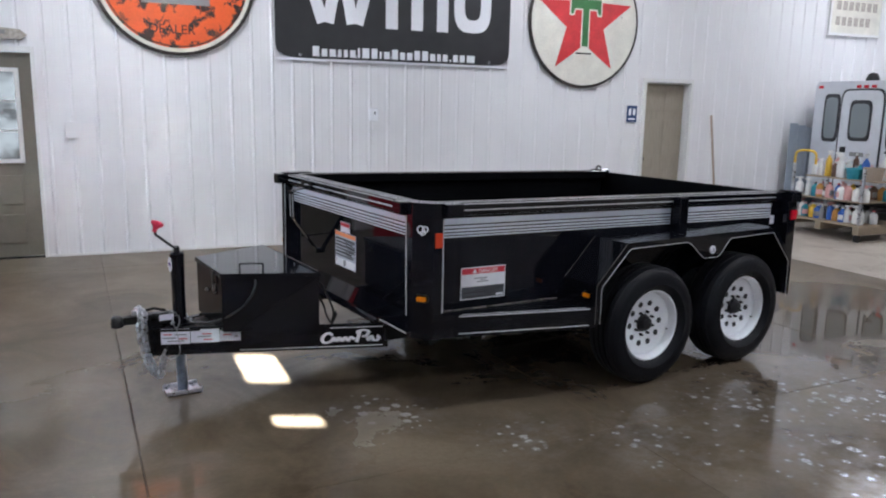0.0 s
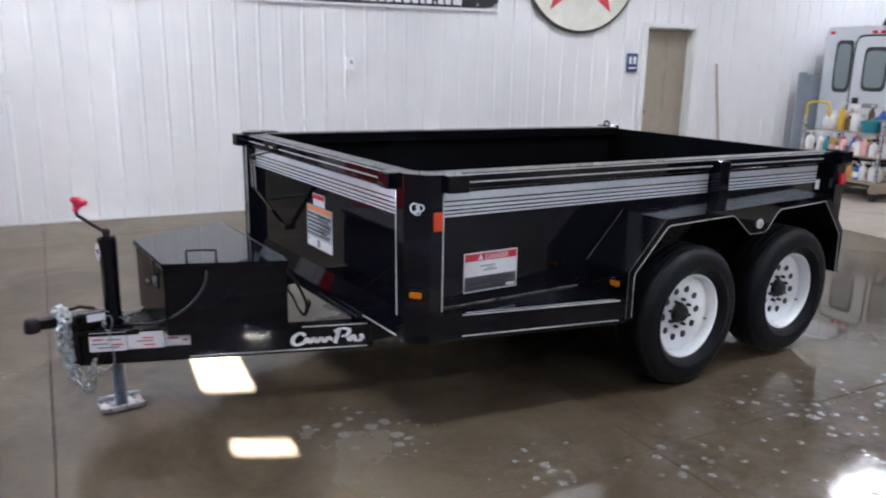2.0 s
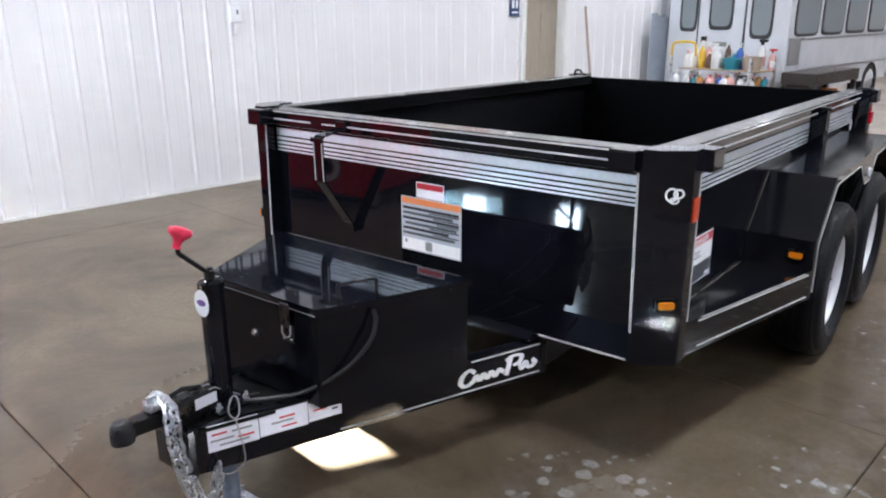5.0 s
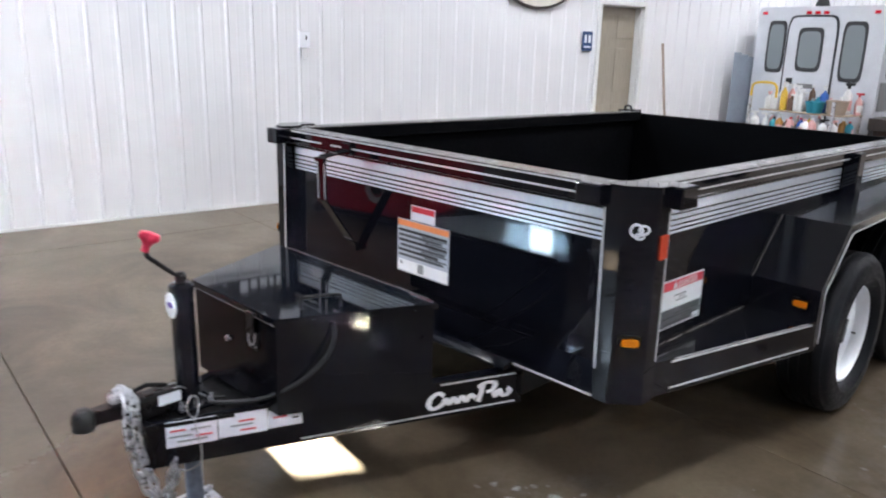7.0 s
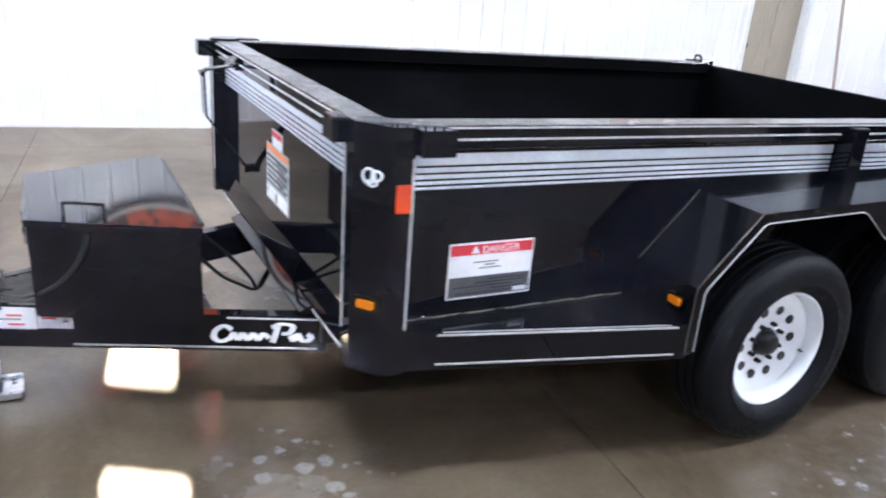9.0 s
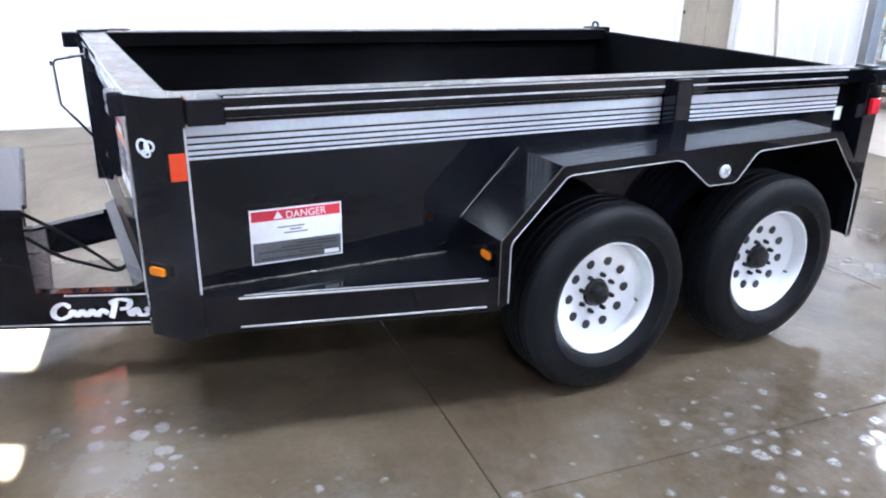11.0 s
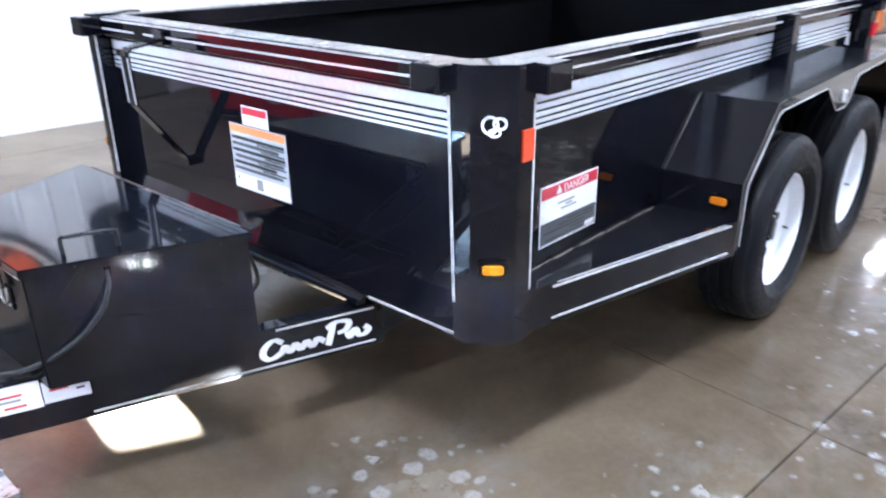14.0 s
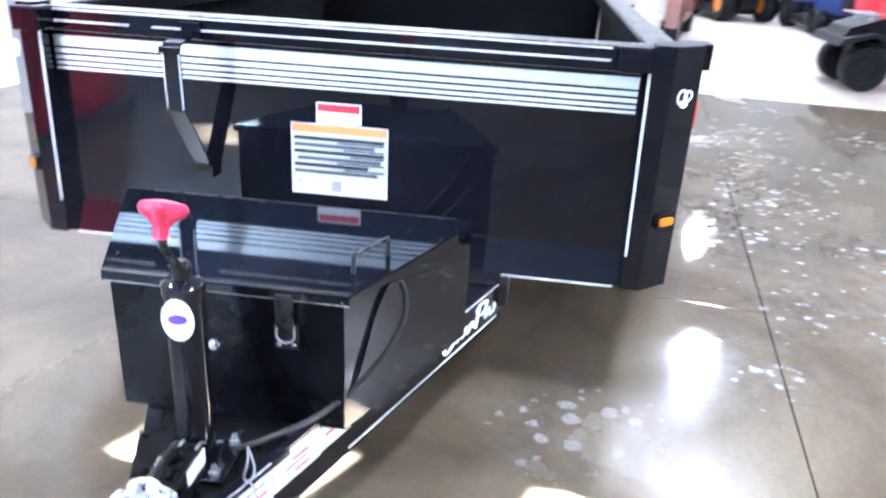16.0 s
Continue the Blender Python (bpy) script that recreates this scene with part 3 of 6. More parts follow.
# floor: a bed under separate slabs with narrow joints, the grid turned a little to the walls
floor = structure("floor", box(blank(), WEST - 0.1, EAST + 0.1, SOUTH - 0.1, NORTH + 0.1, -0.29, -0.012), JOINT, "brown-grey concrete floor slabs, wet and stained with suds", "floor")
GRID = pose(2.665, 2.68, 0, 0, 0, 2.5)
JOINTS_X = [-9.2, -7.0, -4.75, -2.26, 0.0, 2.45, 4.85, 7.8, 10.4, 13.0, 15.6, 18.2, 20.9]
JOINTS_Y = [-9.3, -4.7, 0.0, 5.12, 6.4]
for i in range(len(JOINTS_X) - 1):
    for j in range(len(JOINTS_Y) - 1):
        bm = box(blank(), JOINTS_X[i] + 0.0015, JOINTS_X[i + 1] - 0.0015, JOINTS_Y[j] + 0.0015, JOINTS_Y[j + 1] - 0.0015, -0.05, 0.0)
        bmesh.ops.bevel(bm, geom=[e for e in bm.edges if all(v.co.z > -0.01 for v in e.verts)], offset=0.003, segments=1, affect="EDGES")
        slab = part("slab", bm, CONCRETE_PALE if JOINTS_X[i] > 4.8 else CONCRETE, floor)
        slab.matrix_basis = GRID

# high-bay lamps under the ceiling
bm = blank()
box(bm, -0.48, 0.48, -0.18, 0.18, -0.05, 0.03, 0.012)
lamp_thing = thing("ceiling_light", pose(*LAMP_PLACES[0], CEILING - 0.23), "white high-bay fluorescent fitting hung under the ceiling", "ceiling lamp", "lamps under the ceiling")
part("lamp_body", bm, LAMP_SHELL, lamp_thing)
for s in (-0.12, -0.04, 0.04, 0.12):
    part("lamp_tube", tube(blank(), [(-0.44, s, -0.068), (0.44, s, -0.068)], 0.013), LAMP_TUBE, lamp_thing)
for s in (-0.4, 0.4):
    part("hanger", tube(blank(), [(s, 0, 0.02), (s, 0, 0.23)], 0.006), ZINC, lamp_thing)
for x, y in LAMP_PLACES[1:]:
    copy_thing(lamp_thing, pose(x, y, CEILING - 0.23))


# ---- the dump trailer ----
# along x: from the front wall of the bed to the tail; along y: from the near side to the far side
MID = 0.990
trailer = thing("dump_trailer", pose(1.773, 3.168, 0, 0, 0, 8.776),
                "gloss black steel tandem-axle dump trailer with silver stripes, on wet concrete", "trailer")
FAR = 1.97


def flip(points):
    return [(x, FAR - y) for x, y in points]


STRIPES = (0.033, 0.014, 0.012, 0.010, 0.008)
RAIL_V, POST_V, REAR_V = 0.016, -0.022, -0.022
BED_BOTTOM, BED_TOP, TAIL = 0.535, 1.075, 3.03
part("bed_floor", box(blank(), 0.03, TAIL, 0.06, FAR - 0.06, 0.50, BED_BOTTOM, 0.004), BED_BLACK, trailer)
for side in (0, 1):
    f = (lambda y: y) if not side else (lambda y: FAR - y)
    y0, y1 = sorted((f(0.052), f(0.066)))
    panel = part("side_panel", box(blank(), 0.06, TAIL, y0, y1, 0.50, BED_TOP, 0.003), BLACK, trailer, "gloss black side wall of the bed with silver stripes")
    out = -1 if not side else 1
    # stripes: one broad band and four ever thinner lines below it, broken at the middle post
    for u0, u1 in ((0.112, 1.888), (1.985, 2.93)):
        z = 1.054
        for h in STRIPES:
            a, b = sorted((f(0.052) + out * 0.0005, f(0.052) + out * 0.0022))
            part("stripe", box(blank(), u0, u1, a, b, z - h, z), SILVER, panel, "silver vinyl stripe")
            z -= h + 0.0064
    # top rail and its pinstripes
    y0, y1 = sorted((f(RAIL_V), f(0.115)))
    rail = part("top_rail", box(blank(), 0.06, TAIL + 0.03, y0, y1, 1.072, 1.136, 0.006), BLACK, trailer, "black top rail with pale lines and a rubbed top, sheen painted in")
    # thin cap that carries the paler top, dust and painted sheen together
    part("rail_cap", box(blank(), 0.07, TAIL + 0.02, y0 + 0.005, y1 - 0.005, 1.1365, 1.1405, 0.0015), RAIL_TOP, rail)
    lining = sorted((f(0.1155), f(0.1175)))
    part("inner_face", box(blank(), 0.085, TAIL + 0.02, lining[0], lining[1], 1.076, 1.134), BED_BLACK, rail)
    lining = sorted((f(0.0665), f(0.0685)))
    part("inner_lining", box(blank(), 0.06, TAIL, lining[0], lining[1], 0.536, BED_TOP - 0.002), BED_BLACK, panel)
    a, b = sorted((f(RAIL_V) + out * 0.0005, f(RAIL_V) + out * 0.0022))
    part("pinstripe", box(blank(), 0.22, 1.86, a, b, 1.098, 1.104), PIN, rail)
    part("pinstripe", box(blank(), 1.99, 2.92, a, b, 1.098, 1.104), PIN, rail)
    part("pinstripe", box(blank(), 0.22, 2.92, a, b, 1.131, 1.136), PIN, rail)
    # stake pocket at the front end and the middle post
    y0, y1 = sorted((f(-0.078), f(RAIL_V - 0.002)))
    part("stake_pocket", box(blank(), 0.101, 0.203, y0, y1, 1.074, 1.1455, 0.005), BLACK, trailer)
    y0, y1 = sorted((f(POST_V), f(0.051)))
    part("side_post", box(blank(), 1.892, 1.972, y0, y1, 0.86, 1.128, 0.006), BLACK, trailer)

# front wall with its bent foot plate
front = part("front_panel", box(blank(), 0.018, 0.034, 0.066, FAR - 0.066, 0.515, BED_TOP, 0.003), BLACK, trailer, "gloss black front wall of the bed")
part("foot_plate", prism(blank(), [(0.0175, 0.532), (-0.008, 0.426), (0.002, 0.421), (0.034, 0.520)], "y", 0.075, FAR - 0.075), BLACK, front)
for y0, y1 in ((0.115, 0.455), (FAR - 0.455, FAR - 0.115)):
    part("foot_edge", box(blank(), -0.0115, -0.0085, y0, y1, 0.421, 0.428), PIN, front)
part("cross_plate", prism(blank(), [(-0.009, 0.400), (-0.048, 0.404), (-0.048, 0.414), (-0.009, 0.432)], "y", 0.47, FAR - 0.47), BLACK, front)
z = 1.054
for h in STRIPES:
    part("stripe", box(blank(), 0.0158, 0.0175, 0.120, FAR - 0.108, z - h, z), SILVER, front, "silver vinyl stripe")
    z -= h + 0.0064
rail = part("top_rail", box(blank(), -0.028, 0.082, 0.09, FAR - 0.09, 1.072, 1.136, 0.006), BLACK, trailer, "black top rail with pale lines and a rubbed top, sheen painted in")
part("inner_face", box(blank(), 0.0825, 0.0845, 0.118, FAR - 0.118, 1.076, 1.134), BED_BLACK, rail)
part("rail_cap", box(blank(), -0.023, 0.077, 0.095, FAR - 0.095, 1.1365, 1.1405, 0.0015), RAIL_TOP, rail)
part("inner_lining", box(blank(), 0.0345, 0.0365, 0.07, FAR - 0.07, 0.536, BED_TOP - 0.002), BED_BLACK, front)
part("pinstripe", box(blank(), -0.0302, -0.0285, 0.21, FAR - 0.45, 1.098, 1.104), PIN, rail)
part("pinstripe", box(blank(), -0.0302, -0.0285, FAR - 0.38, FAR - 0.13, 1.098, 1.104), PIN, rail)
part("pinstripe", box(blank(), -0.0302, -0.0285, 0.21, FAR - 0.13, 1.131, 1.136), PIN, rail)
for y0, y1, u0 in ((0.105, 0.195, -0.076), (FAR - 0.150, FAR - 0.065, -0.108)):
    ring = box(blank(), u0, -0.0285, y0, y1, 1.076, 1.144, 0.006)
    part("stake_pocket", ring, BLACK, trailer)

# corner posts with a cut corner
POST = [(-0.040, 0.095), (-0.040, 0.040), (0.036, -0.045), (0.100, -0.045), (0.100, 0.051), (0.048, 0.095)]
FACE = math.atan2(-0.085, 0.076)


def marker_lamp(parent, m):
    """An amber lamp in a black frame; it faces -y of m."""
    frame_part = part("lamp_frame", prism(blank(), oval(0, 0, 0.037, 0.022, 24, 5), "y", -0.010, 0.0, m), BLACK_DULL, parent)
    part("lens", prism(blank(), oval(0, 0, 0.027, 0.0125, 20, 5), "y", -0.017, -0.0098, m), LENS_AMBER, frame_part, "amber lens")


for side in (0, 1):
    outline = POST if not side else flip(POST)
    bm = prism(blank(), outline, "z", 0.432, 1.143)
    for v in bm.verts:      # the front face widens towards the top
        if v.co.z > 1.0 and v.co.x < 0.0 and abs(v.co.y - (FAR if side else 0.0)) > 0.09:
            v.co.y += -0.015 if side else 0.015
    post = part("corner_post", bm, BLACK, trailer, "gloss black cut-corner post with a white ring mark")
    cap = part("post_cap", prism(blank(), [(x * 0.98, y * 0.98 + 0.02 * (FAR if side else 0)) for x, y in outline], "z", 1.1435, 1.149), BLACK, post)
    turn = math.degrees(FACE) if not side else -math.degrees(FACE) + 180
    at_face = pose(-0.002, -0.0025 if not side else FAR + 0.0025, 0, 0, 0, turn)
    marker_lamp(post, at_face @ pose(0, 0, 0.650))
    logo = blank()
    ring_prism(logo, oval(-0.012, 0, 0.026, 0.028), oval(-0.012, 0, 0.018, 0.020), "y", -0.0035, -0.001)
    ring_prism(logo, oval(0.016, 0.004, 0.022, 0.020), oval(0.016, 0.004, 0.014, 0.012), "y", -0.0037, -0.0011)
    ring_prism(logo, oval(0.0, -0.022, 0.020, 0.014), oval(0.0, -0.022, 0.013, 0.007), "y", -0.0039, -0.0012)
    bmesh.ops.transform(logo, matrix=at_face @ pose(0, 0, 1.012) @ Matrix.Scale(0.82, 4), verts=logo.verts)
    part("ring_mark", logo, WHITE_INK, post, "white mark of three rings")
    f = (lambda y: y) if not side else (lambda y: FAR - y)
    part("pinstripe", prism(blank(), [(f(0.0885), 0.54), (f(0.0965), 0.54), (f(0.1080), 1.073), (f(0.1000), 1.073)], "x", -0.0425, -0.0405), PIN, post)
    y0, y1 = sorted((f(-0.0455), f(-0.0475)))
    part("pinstripe", box(blank(), 0.0925, 0.0995, y0, y1, 0.572, 1.066), PIN, post)
    y0, y1 = sorted((f(-0.045), f(-0.052)))
    part("reflector", box(blank(), 0.047, 0.091, y0, y1, 0.920, 0.998, 0.002), REFLECTOR_RED, post, "red-orange reflector")
    # rear post with a red lamp
    y0, y1 = sorted((f(REAR_V), f(0.07)))
    rear = part("rear_post", box(blank(), TAIL, TAIL + 0.10, y0, y1, 0.42, 1.150, 0.006), BLACK, trailer)
    y0, y1 = sorted((f(REAR_V), f(REAR_V - 0.018)))
    part("lens", box(blank(), TAIL + 0.025, TAIL + 0.085, y0, y1, 0.94, 1.01, 0.005), LENS_RED, rear, "red rear lamp")
    y0, y1 = sorted((f(-0.06), f(REAR_V - 0.0005)))
    part("stake_pocket", box(blank(), TAIL - 0.02, TAIL + 0.09, y0, y1, 1.07, 1.145, 0.005), BLACK, rear)
    y0, y1 = sorted((f(0.0495), f(0.051)))
    part("pale_reflector", box(blank(), 2.93, 2.975, y0, y1, 0.905, 0.965), WHITE_INK, trailer, "small pale reflector")
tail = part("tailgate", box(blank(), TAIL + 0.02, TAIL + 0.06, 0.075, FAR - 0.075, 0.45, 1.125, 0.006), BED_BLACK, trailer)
for y in (0.5, 0.97, 1.44):
    part("gate_rib", box(blank(), TAIL + 0.06, TAIL + 0.10, y - 0.03, y + 0.03, 0.47, 1.10, 0.005), BLACK, tail)
part("gate_latch", tube(blank(), smooth_line([(TAIL + 0.04, FAR - 0.02, 1.12), (TAIL + 0.04, FAR - 0.012, 1.166), (TAIL + 0.04, FAR + 0.032, 1.168), (TAIL + 0.04, FAR + 0.04, 1.12)], 5), 0.008), DARK_STEEL, tail)

for x, z in ((0.20, 0.575), (0.93, 0.60)):
    ring = part("tie_ring", tube(blank(), [(x + 0.020 * math.cos(a), 0.040, z + 0.015 * math.sin(a)) for a in [i * math.pi / 6 for i in range(12)]], 0.0035, 6, True), BLACK, trailer)
    part("ring_clip", box(blank(), x - 0.012, x + 0.012, 0.034, 0.0515, z + 0.008, z + 0.019, 0.002), BLACK, ring)

# frame under the bed
for y in (0.46, FAR - 0.46):
    part("frame_rail", box(blank(), 0.02, TAIL, y - 0.03, y + 0.03, 0.30, 0.49, 0.006), BLACK_DULL, trailer)
for x in (0.10, 0.70, 1.30, 1.9, 2.5, 2.95):
    part("cross_member", box(blank(), x, x + 0.05, 0.08, FAR - 0.08, 0.40, 0.497, 0.004), BLACK_DULL, trailer)
for side in (0, 1):
    y0, y1 = (0.055, 0.105) if not side else (FAR - 0.105, FAR - 0.055)
    part("sill", box(blank(), 0.10, TAIL, y0, y1, 0.405, 0.499, 0.005), BLACK, trailer)
part("lift_cylinder", tube(blank(), [(0.5, MID, 0.33), (1.5, MID, 0.42)], 0.06, 16), DARK_STEEL, trailer, smooth=True)
for x in (1.476, 2.318):
    part("axle", tube(blank(), [(x, 0.03, 0.36), (x, FAR - 0.03, 0.36)], 0.038, 16), DARK_STEEL, trailer, smooth=True)
    for y in (0.22, FAR - 0.22):
        leaf = smooth_line([(x - 0.36, y, 0.36), (x, y, 0.29), (x + 0.36, y, 0.36)], 6)
        part("leaf_spring", tube(blank(), leaf, 0.022, 6), DARK_STEEL, trailer)


# fenders: one folded top plate and a shaped skirt with pale edges
def fender(side):
    f = (lambda y: y) if not side else (lambda y: FAR - y)
    fold = [(1.010, 0.415), (1.010, 0.657), (1.236, 0.882), (2.610, 0.882), (2.810, 0.655), (2.810, 0.40)]
    inner = [(x + dx, z) for (x, z), dx in zip(fold, (0.006, 0.006, 0.006, -0.006, -0.006, -0.006))]
    inner = [(x, z - (0.006 if 0.7 < z else 0)) for x, z in inner]
    y0, y1 = sorted((f(-0.221), f(0.050)))
    top = part("fender", prism(blank(), fold + inner[::-1], "y", y0, y1), BLACK_SATIN, trailer, "gloss black tandem fender with pale edges")
    low = [(1.048, 0.43), (1.048, 0.630), (1.056, 0.650), (1.252, 0.842), (1.275, 0.849), (1.735, 0.850), (1.765, 0.840), (1.888, 0.745), (1.908, 0.735), (2.028, 0.733), (2.048, 0.742),
           (2.128, 0.832), (2.153, 0.844), (2.580, 0.850), (2.772, 0.640), (2.780, 0.40)]
    upper = [(1.011, 0.415), (1.011, 0.640), (1.011, 0.658), (1.229, 0.8755), (1.237, 0.883), (1.735, 0.883), (1.765, 0.883), (1.888, 0.883), (1.908, 0.883), (2.028, 0.883), (2.048, 0.883),
             (2.128, 0.883), (2.153, 0.883), (2.609, 0.883), (2.809, 0.656), (2.809, 0.40)]
    bm = blank()
    y0, y1 = sorted((f(-0.227), f(-0.2215)))
    for i in range(len(low) - 1):
        prism(bm, [low[i], low[i + 1], upper[i + 1], upper[i]], "y", y0, y1)
    bmesh.ops.remove_doubles(bm, verts=bm.verts, dist=1e-5)
    part("skirt", bm, BLACK, top)
    yy = f(-0.229)
    edge = smooth_line([(x, yy, z) for x, z in low], 1)
    part("pinstripe", tube(blank(), edge, 0.0021, 6), PIN, top, "pale skirt edge")
    part("pinstripe", tube(blank(), [(1.009, yy, 0.43), (1.009, yy, 0.657), (1.235, yy, 0.883), (1.30, yy, 0.883)], 0.0022, 6), RAIL_TOP, top)
    part("pinstripe", tube(blank(), [(1.009, f(0.047), 0.657), (1.235, f(0.047), 0.883)], 0.0022, 6), RAIL_TOP, top)
    lamp_round = lathe(blank(), [(0.0, 0.0), (0.024, 0.0), (0.026, 0.006), (0.022, 0.011), (0.0, 0.012)], "y", (0, 0, 0), 20)
    m = pose(1.972, f(-0.2275), 0.785) @ (pose(0, 0, 0, 0, 0, 180) if not side else Matrix.Identity(4))
    bmesh.ops.transform(lamp_round, matrix=m, verts=lamp_round.verts)
    part("round_reflector", lamp_round, WHITE_INK, top, "round pale reflector with a grey cross")
    for turn in (35, 125):
        part("print_bar", box(blank(), -0.017, 0.017, 0.0121, 0.0132, -0.0022, 0.0022, 0, m @ pose(0, 0, 0, 0, turn, 0)), GREY_INK, top)
    marker_lamp(top, pose(1.009, f(-0.158), 0.590, 0, 0, -90))
    # step: an angled side beam and the plate behind it
    o = [(x, f(y)) for x, y in ((0.105, -0.028), (1.009, -0.229), (1.009, -0.180), (0.105, 0.020))]
    beam = part("step_beam", prism(blank(), o, "z", 0.430, 0.553), BLACK, trailer)
    o = [(x, f(y)) for x, y in ((0.105, 0.015), (1.009, -0.185), (1.009, 0.0515), (0.105, 0.0515))]
    part("step_plate", prism(blank(), o, "z", 0.540, 0.549), BLACK_STEP, beam, "scuffed black step plate")
    weld = [(0.11 + 0.0445 * k, f(0.046), 0.551 + 0.0012 * (k * 7 % 3)) for k in range(20)]
    part("weld_seam", tube(blank(), weld, 0.0028, 5), WORN_SEAM, beam, "rough pale weld seam")
    d = Vector((0.904, -0.201, 0)).normalized()
    for z, u0, u1, r in ((0.543, 0.098, 0.885, 0.0034), (0.5525, 0.115, 0.86, 0.0018), (0.448, 0.098, 0.885, 0.0030)):
        a, b = Vector((0.105, -0.0295, z)) + d * u0, Vector((0.105, -0.0295, z)) + d * u1
        part("pinstripe", tube(blank(), [(a.x, f(a.y), z), (b.x, f(b.y), z)], r, 6), PIN, beam)


fender(0)
fender(1)


# wheels
def wheel(x, side):
    w = new("wheel")
    w.parent = trailer
    w.matrix_basis = pose(x, -0.123, 0.360) if not side else pose(x, FAR + 0.123, 0.360, 0, 0, 180)
    R = 0.360
    prof = [(0.210, 0.075), (0.223, 0.085), (0.288, 0.092), (0.322, 0.086), (0.340, 0.073), (0.346, 0.060), (R - 0.005, 0.056), (R, 0.036), (R, 0.020), (R - 0.009, 0.017), (R - 0.009, 0.009),
            (R, 0.006), (R, -0.020), (R - 0.009, -0.023), (R - 0.009, -0.030), (R, -0.033), (R, -0.059), (R - 0.009, -0.062), (R - 0.009, -0.070), (R, -0.073), (R, -0.088), (R - 0.006, -0.106),
            (0.346, -0.110), (0.340, -0.122), (0.322, -0.133), (0.288, -0.139), (0.262, -0.136), (0.258, -0.138), (0.245, -0.132), (0.226, -0.114), (0.218, -0.100), (0.210, -0.075)]
    part("tyre", lathe(blank(), prof, "y", (0, 0, 0), 64, True), RUBBER, w, "black rubber tyre", True)
    disc = [(0.193, -0.030), (0.197, -0.070), (0.203, -0.094), (0.210, -0.105), (0.217, -0.1055), (0.2185, -0.094), (0.212, -0.07), (0.208, 0.08), (0.194, 0.08), (0.189, 0.0)]
    part("rim", lathe(blank(), disc, "y", (0, 0, 0), 56, True), WHITE_RIM, w, "white steel rim", True)
    face = [(0.0, -0.032), (0.060, -0.034), (0.105, -0.038), (0.140, -0.045), (0.160, -0.050), (0.178, -0.053), (0.195, -0.054), (0.195, -0.044), (0.0, -0.020)]
    part("rim_disc", lathe(blank(), face, "y", (0, 0, 0), 56), WHITE_RIM, w, "white steel wheel disc", True)
    for i in range(10):
        a = 2 * math.pi * (i + 0.5) / 10
        hole = lathe(blank(), [(0.0, 0.005), (0.0170, 0.005), (0.0180, 0.0), (0.0170, -0.001), (0.0, -0.001)], "y", (0, 0, 0), 14)
        bmesh.ops.transform(hole, matrix=pose(0.127 * math.cos(a), -0.0450, 0.127 * math.sin(a)), verts=hole.verts)
        part("vent_hole", hole, SEAL, w)
    for i in range(8):
        a = 2 * math.pi * i / 8
        nut = lathe(blank(), [(0.0, -0.022), (0.006, -0.022), (0.0085, -0.017), (0.0095, 0.0), (0.0, 0.0)], "y", (0, 0, 0), 6)
        bmesh.ops.transform(nut, matrix=pose(0.072 * math.cos(a), -0.0355, 0.072 * math.sin(a)), verts=nut.verts)
        part("lug_nut", nut, DARK_STEEL, w)
    hub = [(0.0, -0.076), (0.030, -0.076), (0.037, -0.071), (0.040, -0.061), (0.047, -0.055), (0.049, -0.040), (0.054, -0.036), (0.056, -0.031), (0.0, -0.031)]
    part("hub", lathe(blank(), hub, "y", (0, 0, 0), 28), DARK_STEEL, w, "greasy black hub", True)
    valve = tube(blank(), [(0.19, -0.052, 0.0), (0.18, -0.074, 0.0)], 0.004)
    part("valve", valve, DARK_STEEL, w)
    w.matrix_basis = w.matrix_basis @ pose(0, 0, 0, 0, 17 if x < 2 else 28, 0)


for side in (0, 1):
    for x in (1.476, 2.318):
        wheel(x, side)

